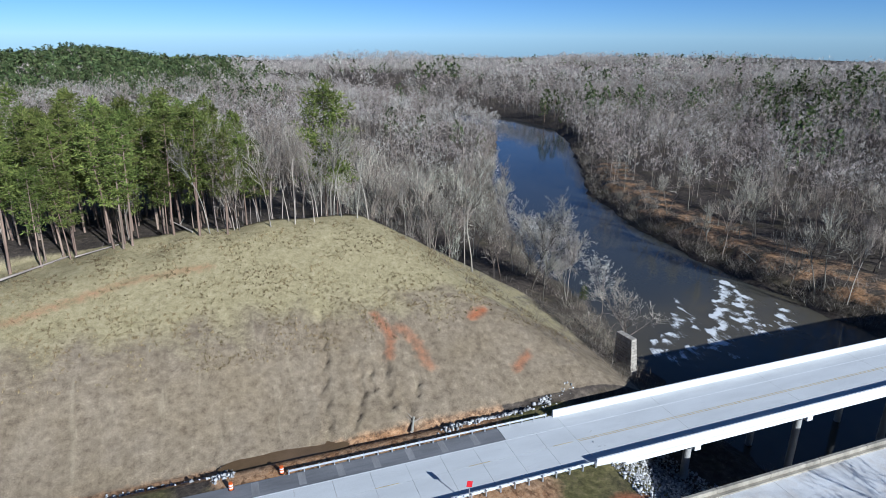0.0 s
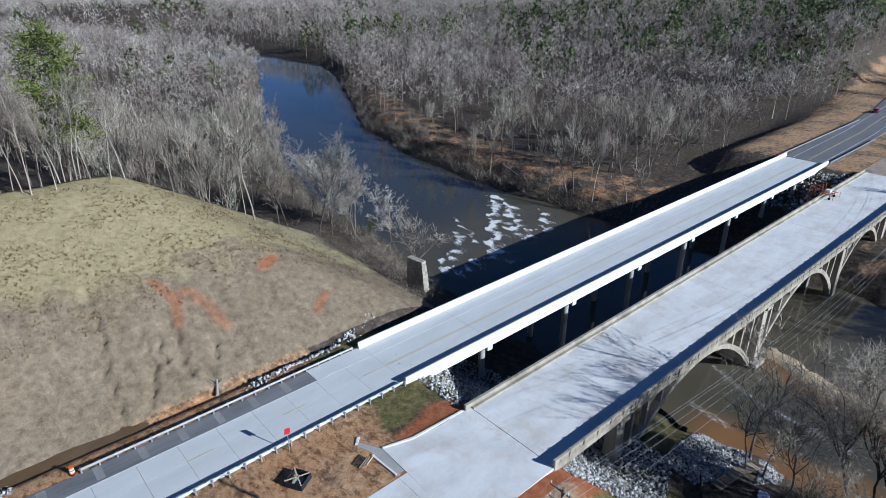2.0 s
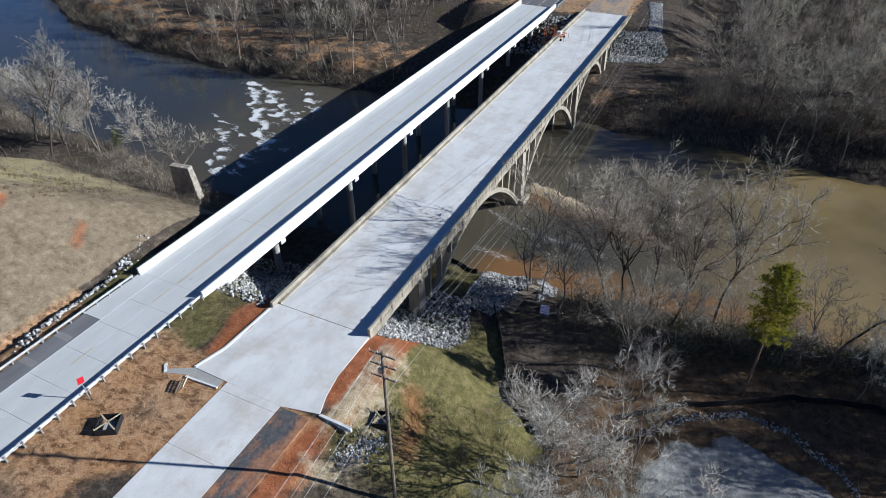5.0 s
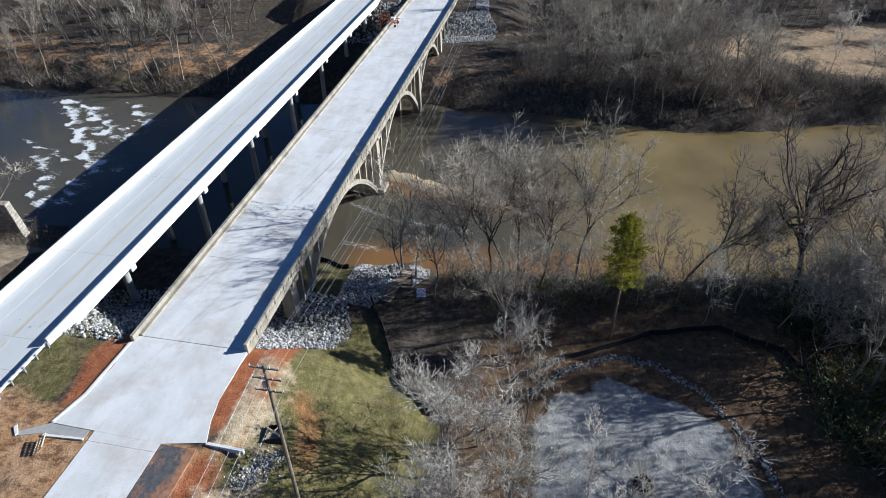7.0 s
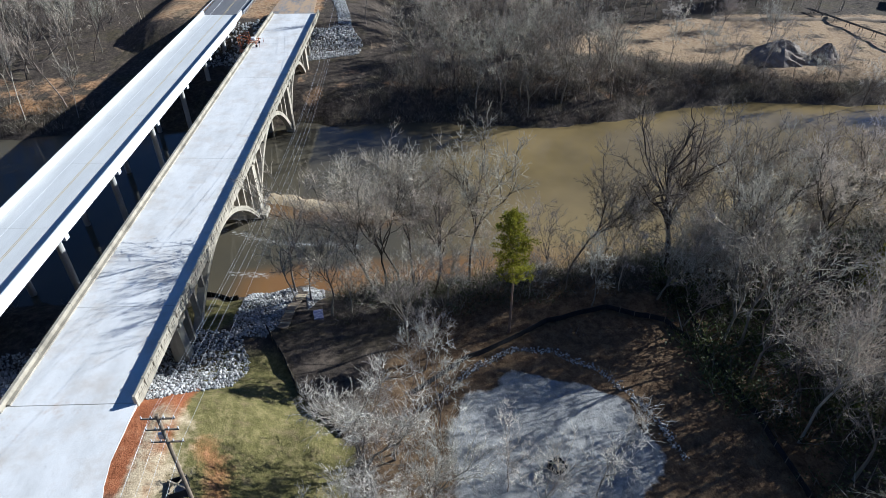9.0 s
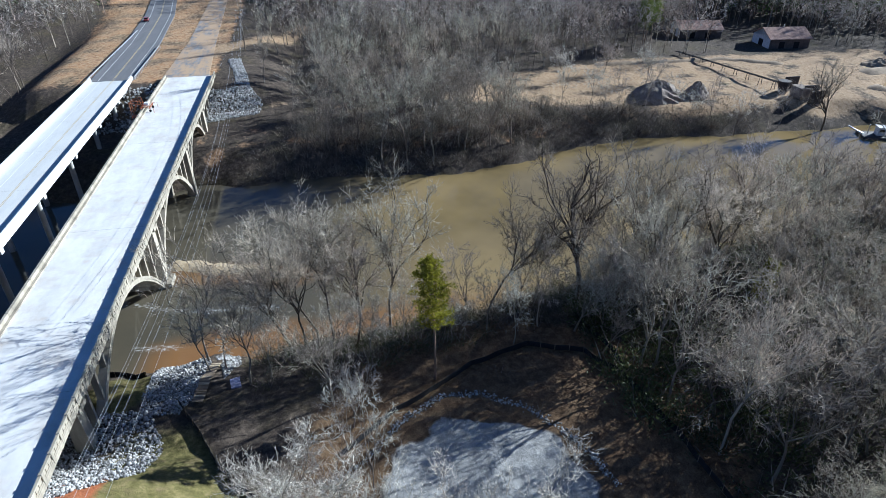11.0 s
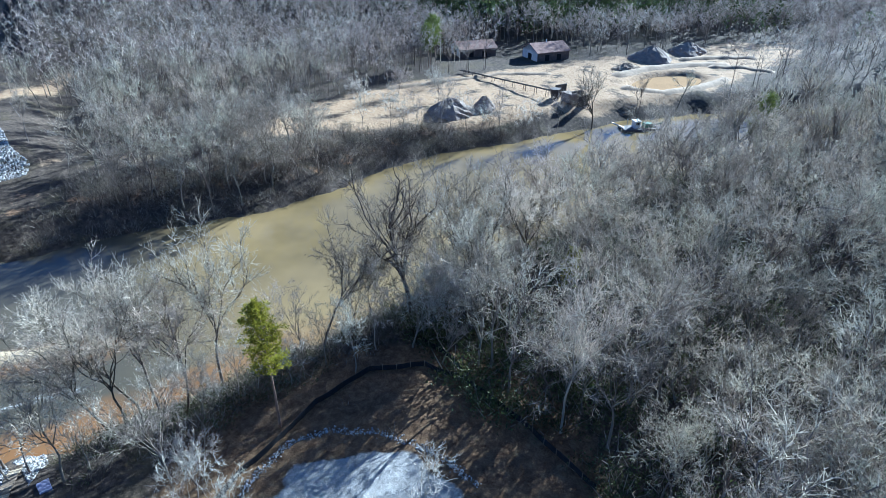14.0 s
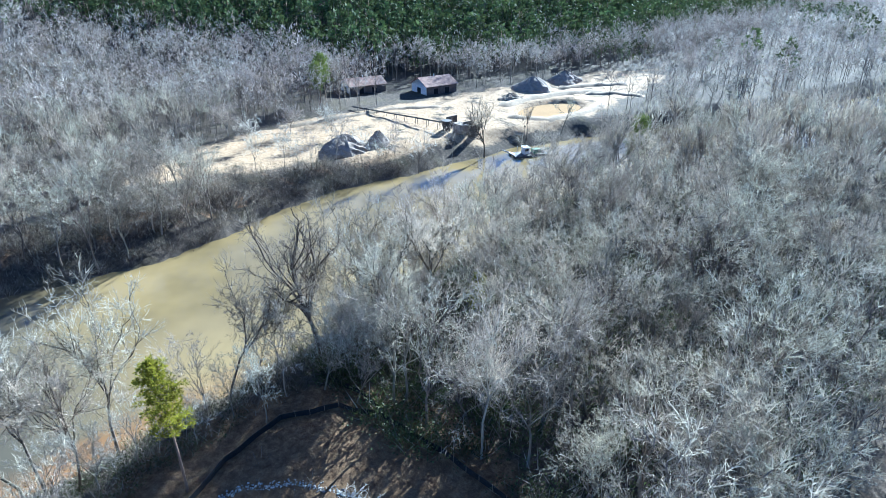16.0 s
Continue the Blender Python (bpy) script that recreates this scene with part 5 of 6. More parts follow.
def build_sign(x, y, h, mat, tilt, name, label, w=0.75, face=90):
    g = thing(name, label, "road sign", (x, y, gz(x, y)), face)
    part("post", box(-0.04, 0.04, -0.04, 0.04, -0.4, h), M_STEEL, g)
    bm = box(-w / 2, w / 2, -0.015, 0.015, -w * 0.62, w * 0.62, 0.004)
    bmesh.ops.transform(bm, matrix=Matrix.Translation((0, -0.06, h - 0.35)) @ Matrix.Rotation(radians(tilt), 4, "Y"), verts=bm.verts[:])
    part("panel", bm, mat, g)


build_sign(22.9, 53.6, 3.4, M_SIGNRED, 8, "road_sign", "red rectangular road sign on a steel post", 0.66, -12)
build_sign(5.4, 53.7, 3.2, M_STEEL, 45, "road_sign", "diamond road sign seen from its bare metal back", 0.9, 95)


def build_yellow_sign():
    g = thing("warning_sign", "yellow warning sign with a black arrow, tipped on the grass", "road sign", (3.5, 50.8, gz(3.5, 50.8)), 12)
    bm = box(-0.55, 0.55, -0.02, 0.02, 0.0, 0.85, 0.005)
    m = Matrix.Rotation(radians(-48), 4, "X")
    bmesh.ops.transform(bm, matrix=m, verts=bm.verts[:])
    panel = part("panel", bm, M_SIGNYEL, g)
    bm = box(-0.18, -0.06, -0.034, -0.022, 0.15, 0.45)
    box(-0.18, 0.15, -0.034, -0.022, 0.41, 0.51, bm=bm)
    box(0.07, 0.19, -0.034, -0.022, 0.41, 0.72, bm=bm)
    bmesh.ops.transform(bm, matrix=m, verts=bm.verts[:])
    part("arrow", bm, M_BLACK, panel)
    part("leg", rod((0.9, 0.1, 0.05), (2.6, 0.9, 0.1), 0.05, n=6), M_PALEWOOD, g)
    bm = box(0.85, 1.3, 0.1, 0.14, 0.2, 0.6)
    part("plate", bm, M_SIGNYEL, g)


build_yellow_sign()


def build_pallet():
    g = thing("pallet", "pale wooden pallet leaning on the red soil", "pallet", (28.3, 46.3, gz(28.3, 46.3)), 25)
    m = Matrix.Rotation(radians(50), 4, "X")
    for i in range(6):
        bm = box(-0.85 + i * 0.3, -0.68 + i * 0.3, 0.0, 0.03, 0.0, 1.5)
        bmesh.ops.transform(bm, matrix=m, verts=bm.verts[:])
        part("board", bm, M_PALEWOOD, g)
    for z in (0.02, 0.7, 1.4):
        bm = box(-0.88, 0.85, 0.03, 0.12, z, z + 0.1)
        bmesh.ops.transform(bm, matrix=m, verts=bm.verts[:])
        part("rail", bm, M_PALEWOOD, g)


build_pallet()


def build_inlet(x, y, turn, size):
    z = gz(x, y)
    g = thing("drain_inlet", "drain inlet ringed by black filter cloth with crossed pale boards", "drain inlet", (x, y, z + 0.02), turn, "drain inlets")
    h = size / 2
    for a in range(4):
        bm = box(-h, h, h - 0.03, h + 0.03, -0.4, 0.75)
        bmesh.ops.transform(bm, matrix=Matrix.Rotation(radians(90 * a), 4, "Z"), verts=bm.verts[:])
        part("cloth", bm, M_BLACK, g)
        part("stake", rod(((h - 0.05) * (1 if a in (0, 3) else -1), (h - 0.05) * (1 if a < 2 else -1), -0.3), ((h - 0.05) * (1 if a in (0, 3) else -1), (h - 0.05) * (1 if a < 2 else -1), 0.95), 0.04, n=6), M_PALEWOOD, g)
    part("grate", box(-h * 0.5, h * 0.5, -h * 0.5, h * 0.5, -0.3, 0.22), M_PIER, g)
    for a in (45, -45):
        bm = box(-h * 1.38, h * 1.38, -0.07, 0.07, 0.78, 0.83)
        bmesh.ops.transform(bm, matrix=Matrix.Rotation(radians(a), 4, "Z"), verts=bm.verts[:])
        part("cross_board", bm, M_PALEWOOD, g)


build_inlet(21.3, 48.7, 30, 2.1)
build_inlet(35.0, 24.4, 20, 1.7)
build_inlet(39.6, -13.8, 35, 1.5)


# ---- poles and wires ----
def build_pole(x, y, z1, arms, turn, label):
    z0 = gz(x, y)
    g = thing("utility_pole", label, "utility pole", (x, y, z0), turn)
    h = z1 - z0
    part("mast", rod((0, 0, -1.5), (0, 0, h), 0.20, 0.13, 10), M_WOOD, g)
    for k, drop in enumerate(arms):
        arm = part("crossarm", box(-0.06, 0.06, -1.2, 1.2, h - drop - 0.06, h - drop + 0.06), M_WOOD, g)
        for yy in (-1.15, -0.45, 0.45, 1.15):
            part("insulator", rod((0, yy, h - drop + 0.06), (0, yy, h - drop + 0.28), 0.05, 0.04, 6), M_WHITEWALL, arm)
    part("bracket", box(-0.12, 0.12, 0.1, 0.45, h - 2.6, h - 2.0, 0.02), M_STEEL, g)


build_pole(28.5, 19.2, 17.2, (0.4, 1.6, 3.0), 0, "tall weathered wooden utility pole with crossarms and insulators")
build_pole(222.7, 24.6, 13.0, (0.4,), 0, "weathered wooden utility pole beside a dirt track")


def build_wire(a, b, sag):
    cu = bpy.data.curves.new("wire", "CURVE")
    cu.dimensions = "3D"
    cu.bevel_depth, cu.bevel_resolution = 0.010, 0
    sp = cu.splines.new("POLY")
    sp.points.add(40)
    for i in range(41):
        k = i / 40
        p = Vector(a).lerp(Vector(b), k)
        sp.points[i].co = (p.x, p.y, p.z - sag * 4 * k * (1 - k), 1)
    cu.materials.append(M_STEEL)
    me = bpy.data.meshes.new_from_object(bpy.data.objects.new("tmp", cu))
    ob = new("power_line", me)
    tagged(ob, "thin grey overhead wire strung between utility poles", "wire", "overhead wires")


for dy, dz, sag in ((-1.15, 17.1, 9.0), (-0.4, 17.1, 9.4), (0.5, 17.1, 8.8), (1.15, 15.8, 9.6), (-1.15, 14.4, 8.0)):
    build_wire((28.5, 19.2 + dy, dz), (222.7, 24.6 + dy, 12.9 - (17.1 - dz) * 0.6), sag)
    build_wire((28.5, 19.2 + dy, dz), (-70, 18.0 + dy * 1.5, dz + 1.5), 3.0)
for k in range(3):
    a = Vector((222.7, 24.6, 12.0 - k * 1.5))
    b = Vector((212.0 - k * 4, 19 + k * 6, gz(212 - k * 4, 19 + k * 6)))
    build_wire(a, b, 0.05)


# ---- stones ----
def rock_mesh(seed):
    """A broken stone: the hull of a few scattered points, so all edges are sharp."""
    rng = np.random.default_rng(seed)
    bm = bmesh.new()
    p = rng.normal(size=(11, 3))
    p = p / np.linalg.norm(p, axis=1)[:, None] * rng.uniform(0.75, 1.2, (11, 1)) * rng.uniform(0.65, 1.3, 3)
    for q in p:
        bm.verts.new(q)
    r = bmesh.ops.convex_hull(bm, input=bm.verts[:])
    bmesh.ops.delete(bm, geom=[g for g in r["geom_interior"] if isinstance(g, bmesh.types.BMVert)], context="VERTS")
    bmesh.ops.triangulate(bm, faces=bm.faces[:])
    bm.verts.index_update()
    v = np.array([tuple(q.co) for q in bm.verts])
    f = np.array([[q.index for q in w.verts] for w in bm.faces])
    bm.free()
    return v, f, np.zeros(len(f), int)


ROCKS = [rock_mesh(i) for i in range(9)]


def stone_rows(zone, n, size, seed):
    rng = np.random.default_rng(seed)
    out = []
    xs, ys = [p[0] for p in zone], [p[1] for p in zone]
    while len(out) < n:
        x, y = rng.uniform(min(xs), max(xs)), rng.uniform(min(ys), max(ys))
        inside = False
        for (x0, y0), (x1, y1) in zip(zone, zone[1:] + zone[:1]):
            if (y0 > y) != (y1 > y) and x < (x1 - x0) * (y - y0) / (y1 - y0) + x0:
                inside = not inside
        if inside:
            s = size * rng.uniform(0.6, 1.0) * (1 + 1.1 * rng.uniform() ** 5)
            out.append((x, y, gz(x, y) + s * rng.uniform(0.0, 0.5), rng.uniform(0, 6.28), s, rng.integers(0, len(ROCKS))))
    return np.array(out)


def line_rows(pts, n, width, size, seed):
    rng = np.random.default_rng(seed)
    seg = [math.dist(a, b) for a, b in zip(pts, pts[1:])]
    out = []
    for _ in range(n):
        k = rng.choice(len(seg), p=np.array(seg) / sum(seg))
        u = rng.uniform()
        x = pts[k][0] + (pts[k + 1][0] - pts[k][0]) * u + rng.normal() * width
        y = pts[k][1] + (pts[k + 1][1] - pts[k][1]) * u + rng.normal() * width
        s = size * rng.uniform(0.5, 1.3)
        out.append((x, y, gz(x, y) + s * 0.25, rng.uniform(0, 6.28), s, rng.integers(0, len(ROCKS))))
    return np.array(out)


def build_stones(label, rows, singles=0):
    g = thing("riprap", label, "rocks")
    if singles:
        meshes = [link_mesh("rock_shape", v, f, M_ROCK) for v, f, _ in ROCKS]
        data = [o.data for o in meshes]
        for o in meshes:
            bpy.data.objects.remove(o)
        for x, y, z, a, s, k in rows[:singles]:
            o = new("rock", data[int(k)])
            o.parent = g
            o.matrix_local = pose(x, y, z, 40 * a, 30 * a, math.degrees(a)) @ Matrix.Diagonal((s, s, s * 0.8, 1))
        rows = rows[singles:]
    if len(rows):
        ob = woods("stone_fill", ROCKS, rows, [M_ROCK], "", "")
        ob.parent = g
    return g


build_stones("heap of pale grey riprap below the arch bridge abutment",
             np.concatenate([stone_rows([(45.5, 30), (50, 23.5), (57, 23.5), (63.5, 26.5), (64, 32), (60, 38), (58, 44), (46.5, 44)], 5200, 0.19, 1),
                             stone_rows([(62.5, 27.5), (62.0, 22.5), (65.5, 20.9), (71.8, 19.6), (77.5, 21.5), (79.5, 30), (74, 28.2), (68, 28.0)], 4200, 0.16, 2),
                             stone_rows([(68, 17.6), (74, 16.2), (78, 17.0), (77.8, 20.6), (72.6, 18.7)], 900, 0.16, 13)]), 290)
build_stones("pale grey riprap under the beam bridge", stone_rows([(43, 47), (43, 64), (57, 65), (62, 50), (54, 46)], 2800, 0.20, 3))
build_stones("broken pale stones along the foot of the cut hill",
             np.concatenate([line_rows([(25, 68.7), (31, 69.0), (37, 69.3), (43, 70.0)], 420, 0.5, 0.28, 4), line_rows([(45, 71.2), (48, 72.5)], 16, 0.6, 0.2, 5)]))
build_stones("pale stones in the roadside ditch", np.concatenate([line_rows([(-4.6, 68.2), (-3.6, 69.8)], 130, 0.7, 0.25, 6), line_rows([(-18, 70.0), (-8, 69.6), (-5, 69.0)], 160, 0.35, 0.22, 7)]))
build_stones("grey riprap slope beside the far abutment", np.concatenate([stone_rows([(171, 33), (175.5, 18.5), (181, 17.5), (187, 21.5), (184, 28), (184, 33)], 2600, 0.24, 8), stone_rows([(186, 21), (190, 21.5), (212, 25.5), (212, 29.5), (196, 26), (187, 25)], 1500, 0.22, 14)]))
build_stones("riprap under the far end of the bridges", stone_rows([(168, 47), (168, 66), (186, 66), (188, 47)], 700, 0.38, 12))
build_stones("ring of pale stones round a gravel clearing",
             line_rows([(46.5, 4.5), (49.8, -0.8), (55.4, -6.2), (58, -11.2), (57.8, -16.9), (54.4, -21.3), (50.3, -24.6), (46.1, -26.9), (40.1, -28.3)], 1000, 0.30, 0.135, 9))
build_stones("small pile of pale stones below the road edge", line_rows([(29.0, 25.8), (31.5, 24.2), (33.5, 23.5)], 300, 0.6, 0.15, 10))


def build_chute():
    g = thing("plank_chute", "brown timber chute running down between stone heaps", "chute")
    ax, ay, bx, by = 63.4, 20.4, 73.6, 19.2
    n = 38
    ang = math.degrees(math.atan2(by - ay, bx - ax))
    rng = np.random.default_rng(41)
    for i in range(n):
        k = (i + 0.5) / n
        x, y = ax + (bx - ax) * k, ay + (by - ay) * k
        o = part("plank", box(-0.13, 0.13, -0.72, 0.72, 0, 0.07, 0.01), M_PALEWOOD if rng.uniform() < 0.45 else M_WOOD, g)
        o.matrix_local = pose(x, y + rng.uniform(-0.05, 0.05), gz(x, y) + 0.40, 0, 10, ang + rng.uniform(-2, 2))


build_chute()


def build_stone_pier():
    g = thing("stone_pier", "ruined bridge pier of weathered grey stone blocks", "bridge pier", (66.4, 83.4, 0), 8)
    z0, z1 = gz(66.2, 83.6) - 0.8, 0.2
    rng = np.random.default_rng(3)
    n = 13
    for i in range(n):
        a, b = z0 + (z1 - z0) * i / n, z0 + (z1 - z0) * (i + 1) / n
        k = 1 - i / n
        hx, y0, y1 = 0.62 + 0.15 * k, -1.7 - 0.9 * k, 2.2 + 0.1 * k
        cuts = np.linspace(y0, y1, 4 + (i % 2))
        for c, d in zip(cuts, cuts[1:]):
            e = rng.uniform(-0.05, 0.05, 3)
            part("block", box(-hx + e[0], hx + e[1], c + 0.02, d - 0.02, a + 0.015, b - 0.015, 0.04), M_STONE, g)


build_stone_pier()


def build_tarp():
    g = thing("tarp", "small folded blue-grey tarp lying on dark soil", "tarp", (66.3, 15.8, gz(66.3, 15.8)), 12)
    bm = bmesh.new()
    bmesh.ops.create_grid(bm, x_segments=7, y_segments=5, size=0.5)
    rng = np.random.default_rng(51)
    for v in bm.verts:
        v.co = Vector((v.co.x * 1.9 + rng.normal() * 0.03, v.co.y * 1.3 + rng.normal() * 0.03, 0.28 + rng.uniform(0, 0.1)))
    r = bmesh.ops.extrude_face_region(bm, geom=bm.faces[:])
    for v in r["geom"]:
        if isinstance(v, bmesh.types.BMVert):
            v.co.z -= 0.3
    bmesh.ops.recalc_face_normals(bm, faces=bm.faces[:])
    part("sheet", bm, plain("blue_grey_tarp", (0.30, 0.30, 0.42), 0.7, 0.2, 3.0), g)


build_tarp()


# ---- silt fences ----
def build_fence(pts):
    g = thing("silt_fence", "low black fabric silt fence on wooden stakes", "fence", group="silt fences")
    bm = bmesh.new()
    line = []
    for (ax, ay), (bx, by) in zip(pts, pts[1:]):
        n = max(2, int(math.dist((ax, ay), (bx, by)) / 2))
        line += [(ax + (bx - ax) * i / n, ay + (by - ay) * i / n) for i in range(n)]
    line.append(pts[-1])
    prev = None
    for i, (x, y) in enumerate(line):
        z = gz(x, y)
        dx, dy = 0.04 * (i % 2), 0.04
        ring = [bm.verts.new(v) for v in ((x - dx, y - dy, z - 0.3), (x + 0.03, y + dy, z - 0.3), (x + 0.03, y + dy, z + 0.9), (x - dx, y - dy, z + 0.9))]
        if prev:
            for k in range(4):
                bm.faces.new((prev[k], prev[(k + 1) % 4], ring[(k + 1) % 4], ring[k]))
        prev = ring
    bmesh.ops.recalc_face_normals(bm, faces=bm.faces[:])
    part("fabric", bm, M_BLACK, g)
    for x, y in line:
        z = gz(x, y)
        part("stake", box(x - 0.03, x + 0.03, y + 0.05, y + 0.11, z - 0.4, z + 1.1), M_WOOD, g)


build_fence([(63.5, 22.6), (57.5, 19.1), (51.7, 16.4), (47.2, 13.5), (44.5, 10)])
build_fence([(51, 2.0), (56.5, -4.8), (58.7, -9.1), (63.5, -16.6), (66.3, -25.9), (63.0, -33.5), (57.0, -36.7), (46.0, -38.6), (33.0, -39.8)])
build_fence([(76.0, 36.0), (74.8, 32.5), (73.4, 29.4)])
build_fence([(71.7, -35.5), (62.8, -37.6), (57.0, -37.4)])


# ---- the machine on the old deck ----
def build_machine():
    g = thing("deck_machine", "rust-red steel frame machine standing at the parapet", "machine", (163.6, 44.4, -0.02), 0)
    for x in (-1.6, 1.6):
        for y in (-1.0, 1.0):
            w = part("wheel", rod((x - 0.12, y, 0.3), (x + 0.12, y, 0.3), 0.3, n=12), M_BLACK, g)
            part("leg", box(x - 0.07, x + 0.07, y - 0.07, y + 0.07, 0.3, 1.5), M_RUST, g)
    for y in (-1.0, 1.0):
        part("beam", box(-2.2, 2.2, y - 0.09, y + 0.09, 1.0, 1.2), M_RUST, g)
    for x in (-1.6, 0, 1.6):
        part("beam", box(x - 0.08, x + 0.08, -1.6, 1.4, 1.2, 1.36), M_RUST, g)
    part("engine", box(-0.7, 0.7, -0.6, 0.5, 1.36, 2.0, 0.06), M_WHITEWALL, g, "pale engine box")
    for x in (-1.0, 1.0):
        part("boom", rod((x, -0.6, 1.3), (x, 3.9, 2.4), 0.09, n=6), M_RUST, g)
        part("mast", rod((x, 0.9, 1.2), (x, 1.2, 3.2), 0.07, n=6), M_RUST, g)
        part("brace", rod((x, 1.2, 3.2), (x, 3.9, 2.4), 0.05, n=6), M_RUST, g)
        part("hanger", rod((x, 3.8, 2.4), (x, 3.8, -1.4), 0.06, n=6), M_RUST, g)
        part("hanger", rod((x, 2.2, 1.9), (x, 3.8, -1.2), 0.05, n=6), M_RUST, g)
    for z in (-1.3, -0.2, 0.9, 2.0):
        part("rung", rod((-1.0, 3.8, z), (1.0, 3.8, z), 0.05, n=6), M_RUST, g)
    part("platform", box(-1.2, 1.2, 2.6, 3.9, -1.5, -1.38), M_RUST, g)
    for x in (-2.4, 2.4):
        part("guide_post", rod((x, -2.0, 0), (x, -2.0, 1.2), 0.05, n=6), M_RUST, g)


build_machine()


# ---- the yard on the far bank ----
def build_heap(x, y, r, h, mat, label):
    rng = np.random.default_rng(int(x * 7))
    n, m = 28, 8
    v, f = [], []
    for j in range(m + 1):
        k = j / m
        for i in range(n):
            a = 6.2832 * i / n
            rr = r * k * (1 + 0.12 * math.sin(3 * a + x) + 0.05 * rng.normal())
            px, py = x + rr * math.cos(a), y + rr * math.sin(a) * 1.15
            z = gz(x, y) + h * (1 - k ** 1.35) + 0.22 * rng.normal() * (k < 0.9)
            v.append((px, py, min(z, gz(x, y) + h) if k < 0.95 else gz(px, py) - 0.3))
    for j in range(m):
        for i in range(n):
            a, b = j * n + i, j * n + (i + 1) % n
            f.append((a, b, b + n, a + n))
    ob = link_mesh("earth_mound", v, f, mat)
    tagged(ob, label, "heap", "heaps in the yard")


M_GRAVEL = plain("dark_gravel", (0.25, 0.205, 0.165), 0.95, 0.3, 0.5, fine=4.0, bump=0.6)
M_SANDHEAP = plain("sand_heap", (0.30, 0.225, 0.145), 0.95, 0.25, 0.5, fine=4.0, bump=0.5)
build_heap(170.5, -101.5, 7.5, 5.5, M_GRAVEL, "cone of dark gravel on bare sand")
build_heap(169.0, -114.0, 3.6, 4.6, M_GRAVEL, "steep small heap of dark gravel on sand")
build_heap(194.0, -219.0, 9.0, 6.0, M_GRAVEL, "broad heap of dark earth on sand")
build_heap(195.5, -243.0, 8.0, 5.0, M_GRAVEL, "broad heap of dark earth on sand")
build_heap(186.0, -196.0, 6.0, 2.5, M_SANDHEAP, "low heap of pale sand")


def build_berm(pts, h, w):
    line = []
    for (ax, ay), (bx, by) in zip(pts, pts[1:]):
        n = max(2, int(math.dist((ax, ay), (bx, by)) / 2.5))
        line += [(ax + (bx - ax) * i / n, ay + (by - ay) * i / n) for i in range(n)]
    line.append(pts[-1])
    rng = np.random.default_rng(int(abs(pts[0][1])))
    v, f = [], []
    for i, (x, y) in enumerate(line):
        dx, dy = (line[min(i + 1, len(line) - 1)][0] - line[max(i - 1, 0)][0], line[min(i + 1, len(line) - 1)][1] - line[max(i - 1, 0)][1])
        q = math.hypot(dx, dy) or 1
        nx, ny = -dy / q, dx / q
        for k in (-1, -0.5, 0, 0.5, 1):
            px, py = x + nx * w * k + rng.normal() * 0.2, y + ny * w * k
            v.append((px, py, gz(px, py) + h * (1 - k * k) * (0.85 + 0.12 * math.sin(i * 1.7) + 0.08 * rng.uniform()) * (0.1 if i in (0, len(line) - 1) else 1) - 0.2))
        if i:
            for k in range(4):
                a = (i - 1) * 5 + k
                f.append((a, a + 1, a + 6, a + 5))
    ob = link_mesh("earth_berm", v, f, M_SANDHEAP, smooth=True)
    tagged(ob, "low berm of bulldozed sandy earth", "berm", "berms in the yard")


build_berm([(180, -183), (182, -203), (179, -222), (170, -240)], 1.3, 3.6)
build_berm([(168, -175), (155, -184), (153, -202), (156, -222)], 1.0, 3.0)
build_berm([(172, -228), (164, -240), (152, -246)], 1.2, 2.4)
build_berm([(187, -228), (182, -245), (172, -262)], 1.4, 2.6)
build_berm([(206, -95), (205, -118), (204, -146), (194, -163)], 1.0, 2.0)


def build_pond():
    n = 40
    v = [(166.0 + 8.9 * math.cos(6.2832 * i / n), -198 + 16.8 * math.sin(6.2832 * i / n), -8.3) for i in range(n)]
    m = plain("muddy_pond", (0.34, 0.225, 0.115), 0.95, 0.08, 0.1, spec=0.02, bump=0.0)
    ob = link_mesh("pond", v, [tuple(range(n))], m)
    tagged(ob, "shallow pond of tan muddy water in the sand yard", "pond", kind="structure")


build_pond()


# brown boards with the shade of the long side put into the colour
M_SHADEDWALL = plain("shaded_boards", (0.11, 0.085, 0.07), 0.85, 0.3, 0.8)


